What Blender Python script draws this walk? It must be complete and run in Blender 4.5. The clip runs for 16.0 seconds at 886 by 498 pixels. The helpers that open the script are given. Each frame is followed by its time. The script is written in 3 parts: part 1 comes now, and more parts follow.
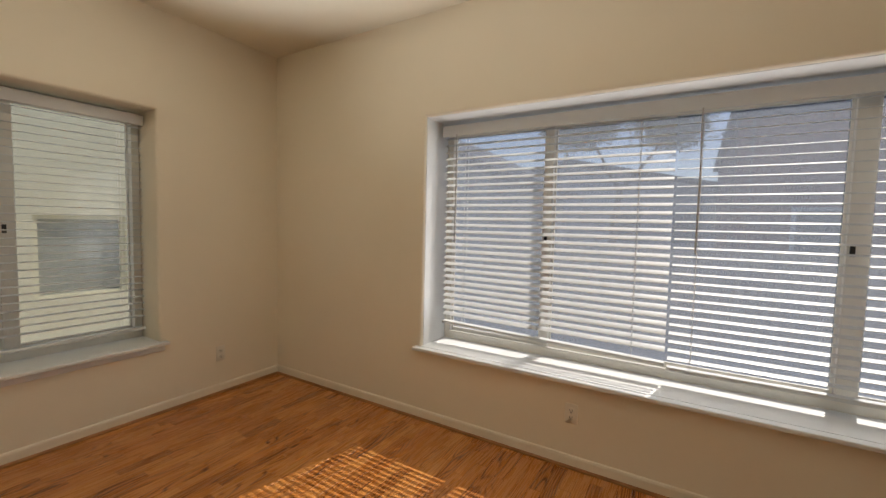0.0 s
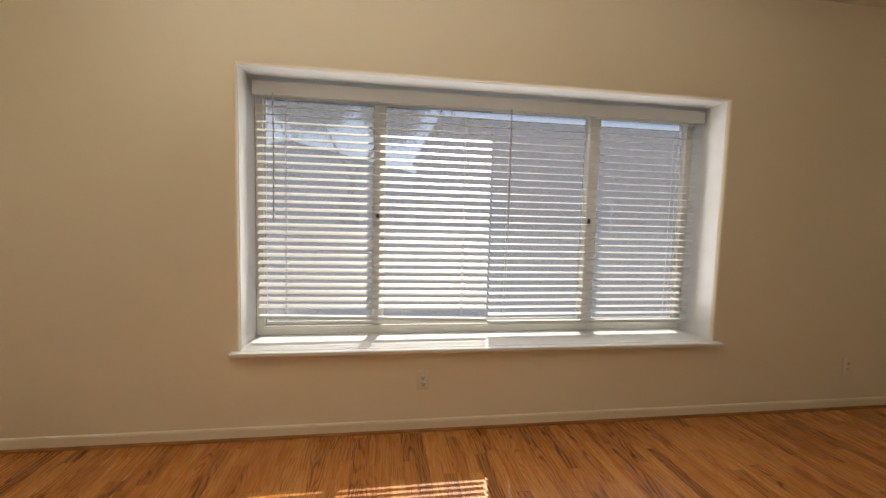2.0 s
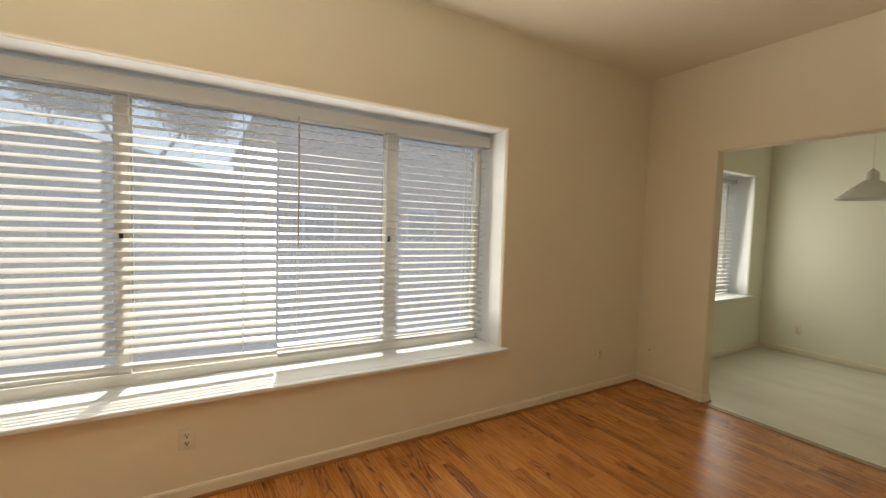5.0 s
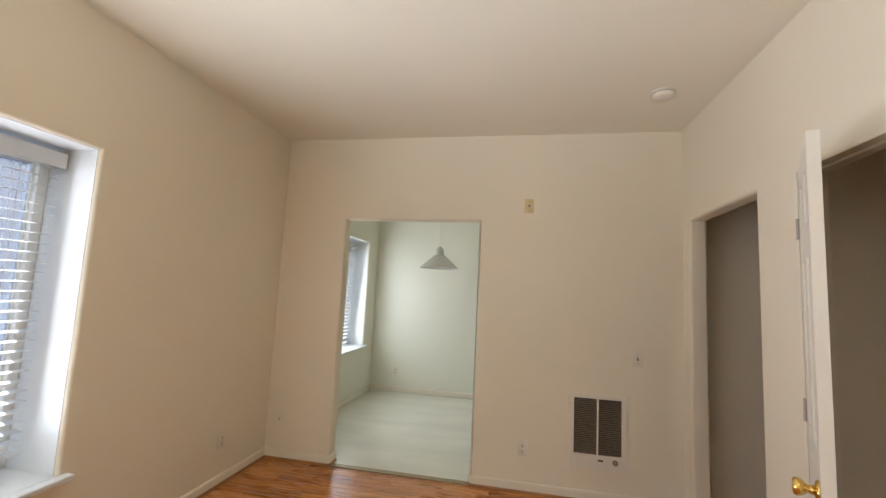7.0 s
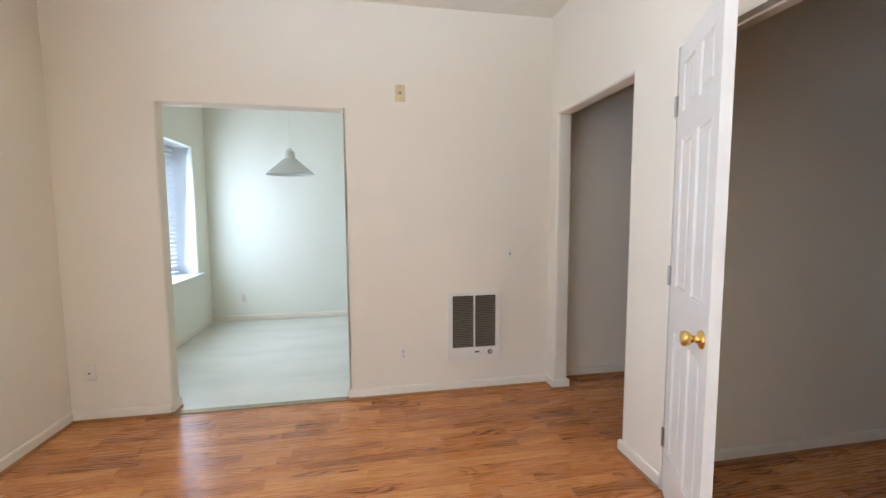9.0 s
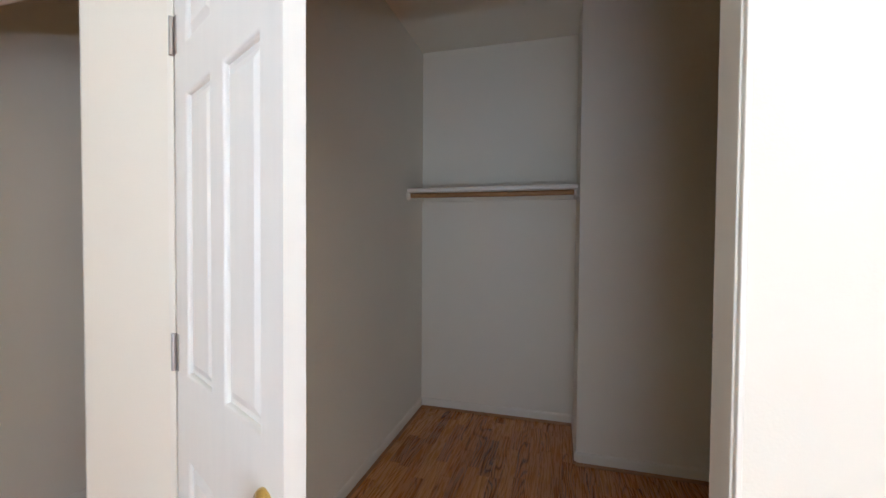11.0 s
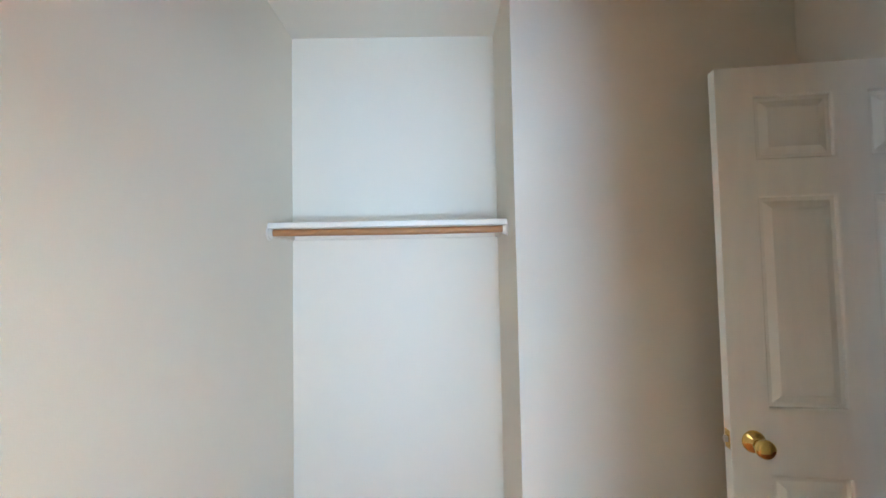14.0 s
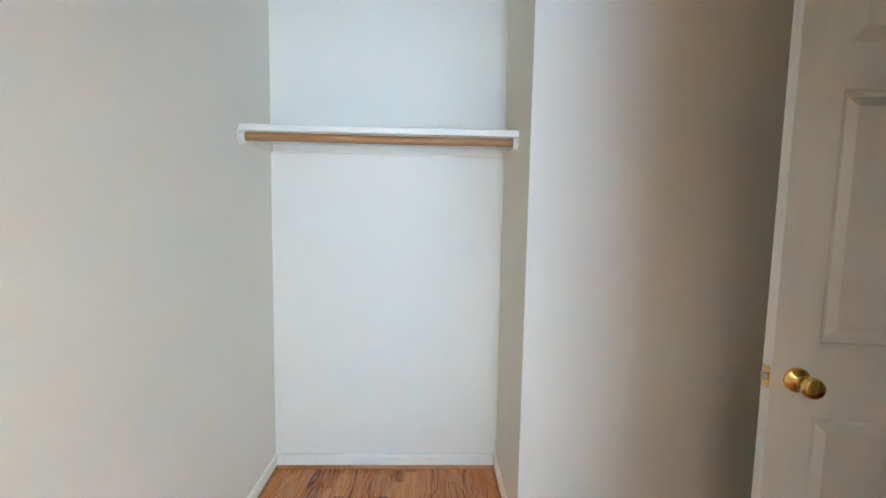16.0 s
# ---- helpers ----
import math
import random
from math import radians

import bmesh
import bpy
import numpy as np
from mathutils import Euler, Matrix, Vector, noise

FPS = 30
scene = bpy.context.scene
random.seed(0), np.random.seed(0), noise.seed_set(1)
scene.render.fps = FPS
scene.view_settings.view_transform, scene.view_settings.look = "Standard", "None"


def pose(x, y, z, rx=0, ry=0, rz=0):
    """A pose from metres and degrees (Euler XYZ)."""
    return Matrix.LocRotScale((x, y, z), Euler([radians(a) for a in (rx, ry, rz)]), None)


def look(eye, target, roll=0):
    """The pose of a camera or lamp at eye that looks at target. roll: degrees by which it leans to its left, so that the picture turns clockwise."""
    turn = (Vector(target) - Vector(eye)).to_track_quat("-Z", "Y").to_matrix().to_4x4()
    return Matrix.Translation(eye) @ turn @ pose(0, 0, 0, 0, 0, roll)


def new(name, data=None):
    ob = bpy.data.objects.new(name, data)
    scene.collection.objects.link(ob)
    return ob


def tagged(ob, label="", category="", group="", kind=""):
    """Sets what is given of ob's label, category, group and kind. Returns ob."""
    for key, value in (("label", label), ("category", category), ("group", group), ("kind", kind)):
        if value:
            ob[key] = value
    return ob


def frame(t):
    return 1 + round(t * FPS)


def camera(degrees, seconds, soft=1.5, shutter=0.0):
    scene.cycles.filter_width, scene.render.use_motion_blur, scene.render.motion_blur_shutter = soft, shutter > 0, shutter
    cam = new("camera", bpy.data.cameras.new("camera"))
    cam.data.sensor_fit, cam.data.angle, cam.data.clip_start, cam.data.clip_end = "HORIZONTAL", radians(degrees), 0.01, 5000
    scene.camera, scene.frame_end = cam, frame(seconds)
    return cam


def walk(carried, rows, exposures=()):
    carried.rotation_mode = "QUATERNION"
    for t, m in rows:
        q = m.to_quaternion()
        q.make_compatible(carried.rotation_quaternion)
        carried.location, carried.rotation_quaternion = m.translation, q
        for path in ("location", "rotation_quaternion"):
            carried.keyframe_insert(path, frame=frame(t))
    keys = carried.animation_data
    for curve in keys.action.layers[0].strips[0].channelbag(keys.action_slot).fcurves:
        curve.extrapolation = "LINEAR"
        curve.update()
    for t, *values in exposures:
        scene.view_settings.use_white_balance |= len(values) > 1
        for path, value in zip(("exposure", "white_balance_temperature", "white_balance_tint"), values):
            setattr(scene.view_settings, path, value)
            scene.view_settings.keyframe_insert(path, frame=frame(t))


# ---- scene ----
cam = camera(94.6, 16.0, soft=1.5)
PATH = [
    (0, (0.109, 0.367, 1.363), (-0.931, 2.071, 1.24), 1.3),
    (0.5, (-0.167, 0.313, 1.358), (-0.892, 2.17, 1.208), 1.1),
    (1, (-0.361, 0.352, 1.34), (-0.725, 2.312, 1.172), 1.1),
    (1.5, (-0.545, 0.363, 1.308), (-0.509, 2.355, 1.136), 1.3),
    (2, (-0.681, 0.303, 1.294), (-0.383, 2.274, 1.135), 1.5),
    (2.5, (-0.729, 0.282, 1.312), (-0.285, 2.225, 1.144), 1.8),
    (3, (-0.737, 0.291, 1.294), (-0.206, 2.213, 1.137), 1.9),
    (3.2, (-0.723, 0.292, 1.296), (-0.173, 2.208, 1.137), 1.9),
    (5.3, (-0.301, 0.44, 1.381), (0.966, 1.985, 1.302), 1.4),
    (5.5, (-0.258, 0.514, 1.382), (1.211, 1.872, 1.347), 1.2),
    (6, (-0.163, 0.628, 1.407), (1.654, 1.457, 1.507), 1.8),
    (6.5, (-0.124, 0.625, 1.438), (1.799, 1.12, 1.672), 2.6),
    (7, (-0.132, 0.59, 1.451), (1.821, 0.968, 1.657), 2.8),
    (7.5, (-0.096, 0.598, 1.402), (1.882, 0.889, 1.443), 2.3),
    (8, (-0.017, 0.727, 1.364), (1.975, 0.882, 1.289), 1.0),
    (8.5, (0.067, 0.846, 1.345), (2.062, 0.798, 1.215), -0.0),
    (9, (0.22, 0.781, 1.323), (2.179, 0.42, 1.154), -0.3),
    (9.5, (0.464, 0.598, 1.303), (2.256, -0.27, 1.119), 0.0),
    (10, (0.728, 0.387, 1.3), (2.086, -1.072, 1.129), -0.2),
    (10.2, (0.791, 0.312, 1.304), (1.945, -1.315, 1.157), -0.0),
    (12.3, (1.085, 0.0, 1.359), (1.252, -1.995, 1.359), -0.1),
    (12.5, (1.077, -0.13, 1.384), (1.214, -2.124, 1.423), -0.2),
    (13, (1.108, -0.343, 1.431), (1.16, -2.328, 1.668), 0.2),
    (13.2, (1.113, -0.419, 1.494), (1.146, -2.403, 1.746), 0.0),
    (13.5, (1.157, -0.511, 1.446), (1.141, -2.488, 1.75), -0.0),
    (14, (1.181, -0.56, 1.446), (1.161, -2.558, 1.528), -1.1),
    (14.5, (1.147, -0.58, 1.367), (1.372, -2.563, 1.23), 0.0),
    (15, (1.169, -0.561, 1.352), (1.782, -2.452, 1.131), 0.8),
    (15.5, (1.186, -0.615, 1.315), (1.613, -2.558, 1.106), 2.1),
    (16, (1.212, -0.791, 1.315), (1.148, -2.783, 1.148), 1.1),
]
EXPOSURES = [
    (0.0, 0.60, 7000, 14), (2.5, 0.85, 7400, 14), (5.5, 1.22, 7600, 9), (6.0, 1.42, 7000, 9), (6.5, 1.52, 6200, 12), (7.0, 1.70, 6000, 12), (8.0, 1.98, 5700, 12), (9.0, 2.3, 5100, 12), (10.2, 2.48, 4900, 11),
    (12.0, 2.75, 5600, 9), (12.5, 3.5, 5900, 7), (13.0, 4.2, 4800, 2), (13.5, 4.42, 4400, 3), (14.0, 4.5, 4480, 3), (14.5, 4.42, 4450, 2), (16.0, 4.5, 4480, 2),
]
walk(cam, [(t, look(eye, target, roll)) for t, eye, target, roll in PATH], EXPOSURES)

# ---- light ----
SUN_EL, SUN_AZ = radians(49.5), math.atan2(0.231, 0.973)
TO_SUN = Vector((math.cos(SUN_EL) * math.sin(SUN_AZ), math.cos(SUN_EL) * math.cos(SUN_AZ), math.sin(SUN_EL)))
world = bpy.data.worlds.new("sky")
scene.world = world
world.use_nodes = True
sky = world.node_tree.nodes.new("ShaderNodeTexSky")
sky.sky_type, sky.sun_disc, sky.sun_elevation, sky.sun_rotation = "NISHITA", False, SUN_EL, SUN_AZ
background = world.node_tree.nodes["Background"]
background.inputs["Strength"].default_value = 0.12
world.node_tree.links.new(sky.outputs[0], background.inputs[0])
sun = new("sun", bpy.data.lights.new("sun", "SUN"))
sun.data.energy, sun.data.angle, sun.data.color = 3.0, radians(0.5), (1.0, 0.975, 0.94)
sun.matrix_world = look((4, 16, 20), Vector((4, 16, 20)) - TO_SUN)


def sky_lamp(name, eye, inward, rise, width, depth, watts, spread=72, tone=(0.88, 0.95, 1.0)):
    """An added lamp in one window opening, inside its blind, standing in for daylight; level or tipped up."""
    lamp = new(name, bpy.data.lights.new(name, "AREA"))
    lamp.data.shape, lamp.data.size, lamp.data.size_y, lamp.data.spread = "RECTANGLE", width, depth, radians(spread)
    lamp.data.energy, lamp.data.color = watts, tone
    lamp.matrix_world = look(eye, Vector(eye) + Vector((*(Vector(inward) * math.cos(radians(rise))), math.sin(radians(rise)))))


sky_lamp("daylight_north", (0.02, 2.80, 0.53), (0, -1), 46, 2.6, 0.12, 8.0, 110)
sky_lamp("daylight_kitchen", (4.67, 2.81, 1.38), (0, -1), -4, 1.08, 1.25, 5.2, 170, (0.96, 1.0, 1.0))
# Added on the room side of the slats to carry daylight into the closet.
sky_lamp("daylight_fill_by_slats", (0.03, 2.83, 1.36), (0.0, -1.0), 0, 2.86, 1.28, 5.6, 180, (0.95, 0.97, 1.0))
sky_lamp("daylight_west", (-3.08, 1.08, 0.54), (1, 0), 50, 1.0, 0.12, 13)


# ---- materials ----
def material(name, base, rough=0.6, spread=0.06, scale=6.0, grain=0.0, grain_scale=220.0, metal=0.0, stretch=(1, 1, 1), patch=None):
    """A surface whose colour wanders by spread at a large and a small scale, with fine relief."""
    m = bpy.data.materials.new(name)
    m.use_nodes = True
    nt = m.node_tree
    bsdf = nt.nodes["Principled BSDF"]
    bsdf.inputs["Roughness"].default_value, bsdf.inputs["Metallic"].default_value = rough, metal
    coord = nt.nodes.new("ShaderNodeTexCoord")
    mapping = nt.nodes.new("ShaderNodeMapping")
    mapping.inputs["Scale"].default_value = stretch
    nt.links.new(coord.outputs["Object"], mapping.inputs["Vector"])
    big = nt.nodes.new("ShaderNodeTexNoise")
    big.inputs["Scale"].default_value, big.inputs["Detail"].default_value = scale, 6
    nt.links.new(mapping.outputs[0], big.inputs["Vector"])
    ramp = nt.nodes.new("ShaderNodeValToRGB")
    dark = patch or tuple(c * (1 - spread) for c in base)
    light = tuple(min(1, c * (1 + spread)) for c in base)
    ramp.color_ramp.elements[0].position, ramp.color_ramp.elements[1].position = 0.3, 0.7
    ramp.color_ramp.elements[0].color, ramp.color_ramp.elements[1].color = (*dark, 1), (*light, 1)
    nt.links.new(big.outputs["Fac"], ramp.inputs["Fac"])
    nt.links.new(ramp.outputs["Color"], bsdf.inputs["Base Color"])
    if grain:
        fine = nt.nodes.new("ShaderNodeTexNoise")
        fine.inputs["Scale"].default_value, fine.inputs["Detail"].default_value = grain_scale, 3
        nt.links.new(mapping.outputs[0], fine.inputs["Vector"])
        bump = nt.nodes.new("ShaderNodeBump")
        bump.inputs["Strength"].default_value, bump.inputs["Distance"].default_value = grain, 0.004
        nt.links.new(fine.outputs["Fac"], bump.inputs["Height"])
        nt.links.new(bump.outputs["Normal"], bsdf.inputs["Normal"])
    return m


def oak(name, deep, mid, pale, rough=0.27, joined=False):
    """Oak laminate strips: each strip has its own tone and its own stretch of grain along y."""
    m = bpy.data.materials.new(name)
    m.use_nodes = True
    nt = m.node_tree
    link = nt.links.new
    bsdf = nt.nodes["Principled BSDF"]
    coord = nt.nodes.new("ShaderNodeTexCoord")
    info = nt.nodes.new("ShaderNodeNewGeometry" if joined else "ShaderNodeObjectInfo")
    chance = info.outputs["Random Per Island" if joined else "Random"]
    shift = nt.nodes.new("ShaderNodeVectorMath")
    shift.operation = "MULTIPLY"
    link(chance, shift.inputs[0])
    shift.inputs[1].default_value = (17.0, 91.0, 43.0)
    add = nt.nodes.new("ShaderNodeVectorMath")
    link(coord.outputs["Object"], add.inputs[0])
    link(shift.outputs[0], add.inputs[1])
    wide, thin = nt.nodes.new("ShaderNodeMapping"), nt.nodes.new("ShaderNodeMapping")
    wide.inputs["Scale"].default_value, thin.inputs["Scale"].default_value = (12, 2.3, 1), (150, 6, 1)
    link(add.outputs[0], wide.inputs[0])
    link(add.outputs[0], thin.inputs[0])
    rings = nt.nodes.new("ShaderNodeTexNoise")
    rings.inputs["Scale"].default_value, rings.inputs["Detail"].default_value, rings.inputs["Distortion"].default_value = 1.0, 0.6, 0.25
    link(wide.outputs[0], rings.inputs["Vector"])
    wave = nt.nodes.new("ShaderNodeMath")
    wave.operation = "MULTIPLY"
    wave.inputs[1].default_value = 52
    link(rings.outputs["Fac"], wave.inputs[0])
    straight = nt.nodes.new("ShaderNodeSeparateXYZ")
    link(add.outputs[0], straight.inputs[0])
    phase = nt.nodes.new("ShaderNodeMath")
    phase.operation = "MULTIPLY_ADD"
    phase.inputs[1].default_value = 300.0
    link(straight.outputs["X"], phase.inputs[0])
    link(wave.outputs[0], phase.inputs[2])
    sine = nt.nodes.new("ShaderNodeMath")
    sine.operation = "SINE"
    link(phase.outputs[0], sine.inputs[0])
    pores = nt.nodes.new("ShaderNodeTexNoise")
    pores.inputs["Scale"].default_value, pores.inputs["Detail"].default_value = 1.0, 4
    link(thin.outputs[0], pores.inputs["Vector"])
    lift = nt.nodes.new("ShaderNodeMath")
    lift.operation = "MULTIPLY_ADD"
    lift.inputs[1].default_value, lift.inputs[2].default_value = 0.5, 0.5
    link(sine.outputs[0], lift.inputs[0])
    thin_line = nt.nodes.new("ShaderNodeMath")
    thin_line.operation = "POWER"
    thin_line.inputs[1].default_value = 3.0
    link(lift.outputs[0], thin_line.inputs[0])
    half = nt.nodes.new("ShaderNodeMath")
    half.operation = "MULTIPLY_ADD"
    half.inputs[1].default_value, half.inputs[2].default_value = -0.38, 0.075
    figure = nt.nodes.new("ShaderNodeMapping")
    figure.inputs["Scale"].default_value = (9, 1.3, 1)
    link(add.outputs[0], figure.inputs[0])
    flare = nt.nodes.new("ShaderNodeTexNoise")
    flare.inputs["Scale"].default_value, flare.inputs["Detail"].default_value = 1.0, 1
    link(figure.outputs[0], flare.inputs["Vector"])
    span = nt.nodes.new("ShaderNodeMapRange")
    span.inputs["From Min"].default_value, span.inputs["From Max"].default_value = 0.36, 0.66
    link(flare.outputs["Fac"], span.inputs["Value"])
    marked = nt.nodes.new("ShaderNodeMath")
    marked.operation = "MULTIPLY"
    link(thin_line.outputs[0], marked.inputs[0])
    link(span.outputs[0], marked.inputs[1])
    link(marked.outputs[0], half.inputs[0])
    total = nt.nodes.new("ShaderNodeMath")
    link(half.outputs[0], total.inputs[0])
    soft_pores = nt.nodes.new("ShaderNodeMath")
    soft_pores.operation = "MULTIPLY_ADD"
    soft_pores.inputs[1].default_value, soft_pores.inputs[2].default_value = 0.20, 0.41
    link(pores.outputs["Fac"], soft_pores.inputs[0])
    link(soft_pores.outputs[0], total.inputs[1])
    tone = nt.nodes.new("ShaderNodeMath")
    tone.operation = "MULTIPLY_ADD"
    tone.inputs[1].default_value, tone.inputs[2].default_value = 0.34, -0.16
    link(chance, tone.inputs[0])
    final = nt.nodes.new("ShaderNodeMath")
    link(total.outputs[0], final.inputs[0])
    link(tone.outputs[0], final.inputs[1])
    ramp = nt.nodes.new("ShaderNodeValToRGB")
    ramp.color_ramp.elements[0].position, ramp.color_ramp.elements[1].position = 0.2, 0.85
    ramp.color_ramp.elements[0].color, ramp.color_ramp.elements[1].color = (*deep, 1), (*pale, 1)
    ramp.color_ramp.elements.new(0.5).color = (*mid, 1)
    link(final.outputs[0], ramp.inputs["Fac"])
    link(ramp.outputs["Color"], bsdf.inputs["Base Color"])
    gloss = nt.nodes.new("ShaderNodeMath")
    gloss.operation = "MULTIPLY_ADD"
    gloss.inputs[1].default_value, gloss.inputs[2].default_value = 0.15, rough - 0.07
    link(pores.outputs["Fac"], gloss.inputs[0])
    link(gloss.outputs[0], bsdf.inputs["Roughness"])
    bsdf.inputs["Specular IOR Level"].default_value = 0.55
    bump = nt.nodes.new("ShaderNodeBump")
    bump.inputs["Strength"].default_value, bump.inputs["Distance"].default_value = 0.12, 0.001
    link(pores.outputs["Fac"], bump.inputs["Height"])
    link(bump.outputs["Normal"], bsdf.inputs["Normal"])
    return m


def glazing(name, tint, veil, share, gloss):
    """Window glass with an insect screen: seen through, with the screen's pale threads lit by the daylight and a little mirror on top."""
    m = bpy.data.materials.new(name)
    m.use_nodes = True
    nt = m.node_tree
    nt.nodes.remove(nt.nodes["Principled BSDF"])
    clear, threads, mirror, mix, mix2 = (nt.nodes.new(k) for k in ("ShaderNodeBsdfTransparent", "ShaderNodeBsdfTranslucent", "ShaderNodeBsdfGlossy", "ShaderNodeMixShader", "ShaderNodeMixShader"))
    clear.inputs["Color"].default_value, threads.inputs["Color"].default_value = (*tint, 1), (*veil, 1)
    mirror.inputs["Roughness"].default_value = 0.02
    mix.inputs[0].default_value, mix2.inputs[0].default_value = share, gloss
    nt.links.new(clear.outputs[0], mix.inputs[1])
    nt.links.new(threads.outputs[0], mix.inputs[2])
    nt.links.new(mix.outputs[0], mix2.inputs[1])
    nt.links.new(mirror.outputs[0], mix2.inputs[2])
    nt.links.new(mix2.outputs[0], nt.nodes["Material Output"].inputs["Surface"])
    return m


PAINT = material("wall_paint", (0.82, 0.74, 0.59), 0.75, 0.02, 1.3, 0.10, 170)
KITCHEN_PAINT = material("kitchen_paint", (0.80, 0.785, 0.66), 0.7, 0.02, 1.3, 0.10, 170)
CEILING_PAINT = material("ceiling_paint", (0.82, 0.75, 0.61), 0.85, 0.02, 1.1, 0.14, 150)
TRIM = material("trim_paint", (0.82, 0.748, 0.61), 0.42, 0.03, 5, 0.03, 90)
DOOR_PAINT = material("door_paint", (0.81, 0.76, 0.665), 0.4, 0.02, 4, 0.05, 120, stretch=(6, 6, 1))
OLD_DOOR_PAINT = material("cream_door_paint", (0.80, 0.76, 0.65), 0.42, 0.03, 4, 0.05, 120, stretch=(6, 6, 1))
# Paint of the sills; on the recess boards its white stands for daylight.
SILL_AND_DAYLIT_WHITE = material("sill_and_daylit_white", (0.77, 0.785, 0.78), 0.35, 0.03, 7, 0.03, 80)
VINYL = material("window_vinyl", (0.78, 0.76, 0.70), 0.4, 0.03, 8)
SLAT = material("blind_slat", (0.67, 0.69, 0.69), 0.38, 0.02, 9)
CORD = material("blind_cord", (0.7, 0.69, 0.66), 0.8, 0.03, 30)
WAND = material("wand_plastic", (0.42, 0.40, 0.38), 0.3, 0.03, 12)
PLATE = material("ivory_plate", (0.76, 0.71, 0.60), 0.35, 0.02, 30)
WHITE_PLATE = material("white_plate", (0.80, 0.735, 0.61), 0.35, 0.02, 30)
YELLOW_PLATE = material("yellowed_plate", (0.72, 0.58, 0.30), 0.4, 0.05, 40)
SLOT = material("dark_slot", (0.03, 0.028, 0.025), 0.6, 0.1, 40)
BRASS = material("brass", (0.72, 0.50, 0.14), 0.16, 0.05, 30, metal=1.0)
STEEL = material("hinge_steel", (0.46, 0.42, 0.37), 0.4, 0.08, 40, metal=1.0)
ENAMEL = material("heater_enamel", (0.80, 0.745, 0.64), 0.38, 0.02, 10)
LOUVRE = material("heater_louvre", (0.27, 0.215, 0.15), 0.45, 0.12, 20, metal=0.2)
TONES = ((0.135, 0.040, 0.010), (0.50, 0.18, 0.040), (0.67, 0.31, 0.09))
OAK, OAK_JOINED = oak("oak_laminate", *TONES), oak("oak_laminate_joined", *TONES, joined=True)
SHOE = material("oak_shoe", (0.36, 0.165, 0.055), 0.45, 0.2, 9, 0.1, 90)
ROD = material("pine_rod", (0.36, 0.175, 0.058), 0.5, 0.12, 14, 0.08, 160, stretch=(1, 12, 12))
SUBFLOOR = material("subfloor", (0.05, 0.025, 0.012), 0.9, 0.1, 5)
MARBLE = material("pale_vinyl_floor", (0.76, 0.735, 0.63), 0.28, 0.03, 1.4, 0.02, 60, stretch=(3.0, 1.0, 1), patch=(0.66, 0.645, 0.55))
LAMP_WHITE = material("lamp_enamel", (0.72, 0.74, 0.70), 0.35, 0.02, 12)
THRESHOLD = material("threshold_metal", (0.33, 0.26, 0.15), 0.45, 0.15, 30, metal=0.4)
CONCRETE = material("concrete", (0.52, 0.50, 0.47), 0.85, 0.15, 0.7, 0.2, 30)
CREAM_STUCCO = material("cream_stucco", (0.72, 0.68, 0.52), 0.9, 0.06, 1.5, 0.3, 60)
GREY_SIDING = material("grey_siding", (0.54, 0.55, 0.53), 0.8, 0.08, 2.0, 0.1, 30)
BROWN_SHINGLE = material("brown_shingle", (0.40, 0.225, 0.17), 0.9, 0.12, 9.0, 0.08, 60)
ROOFING = material("dark_roofing", (0.09, 0.08, 0.085), 0.9, 0.2, 4.0, 0.3, 40)
PALE_RENDER = material("pale_render", (0.62, 0.63, 0.64), 0.85, 0.06, 1.2, 0.1, 40)
DARK_PANE = material("dark_pane", (0.10, 0.12, 0.13), 0.08, 0.1, 2.0)
HAZY_PANE = material("hazy_pane", (0.33, 0.34, 0.31), 0.15, 0.15, 1.2)
BARK = material("bark", (0.13, 0.10, 0.08), 0.9, 0.3, 12, 0.4, 40)
LEAVES = material("leaves", (0.14, 0.145, 0.045), 0.6, 0.4, 9)
FENCE_WOOD = material("fence_wood", (0.46, 0.42, 0.37), 0.85, 0.2, 3, 0.2, 60, stretch=(4, 4, 0.5))
# Besides the screen, this tint darkens the outdoors to balance it with the room.
GLASS = glazing("screened_glass", (0.53, 0.565, 0.615), (0.62, 0.68, 0.75), 0.165, 0.03)
CLEAR_GLASS = glazing("clear_glass", (0.86, 0.88, 0.87), (0.6, 0.6, 0.6), 0.02, 0.05)


# ---- mesh helpers ----
def part(name, bm, mat, parent=None, label=""):
    bmesh.ops.recalc_face_normals(bm, faces=bm.faces)
    me = bpy.data.meshes.new(name)
    bm.to_mesh(me)
    bm.free()
    me.materials.append(mat)
    ob = new(name, me)
    if parent is not None:
        ob.parent = parent
    if label:
        ob["label"] = label
    return ob


def smooth(ob, degrees=40):
    for p in ob.data.polygons:
        p.use_smooth = True
    ob.data.set_sharp_from_angle(angle=radians(degrees))
    return ob


def thing(name, m, label, category, group=""):
    ob = new(name)
    ob.matrix_world = m
    return tagged(ob, label, category, group)


def box(bm, x0, x1, y0, y1, z0, z1, bevel=0.0, segments=2):
    r = bmesh.ops.create_cube(bm, size=1.0, matrix=Matrix.Translation(((x0 + x1) / 2, (y0 + y1) / 2, (z0 + z1) / 2)) @ Matrix.Diagonal((abs(x1 - x0), abs(y1 - y0), abs(z1 - z0), 1)))
    if bevel:
        edges = list({e for v in r["verts"] for e in v.link_edges})
        bmesh.ops.bevel(bm, geom=edges, offset=bevel, segments=segments, affect="EDGES", profile=0.5)
    return bm


def boxed(*a, **k):
    return box(bmesh.new(), *a, **k)


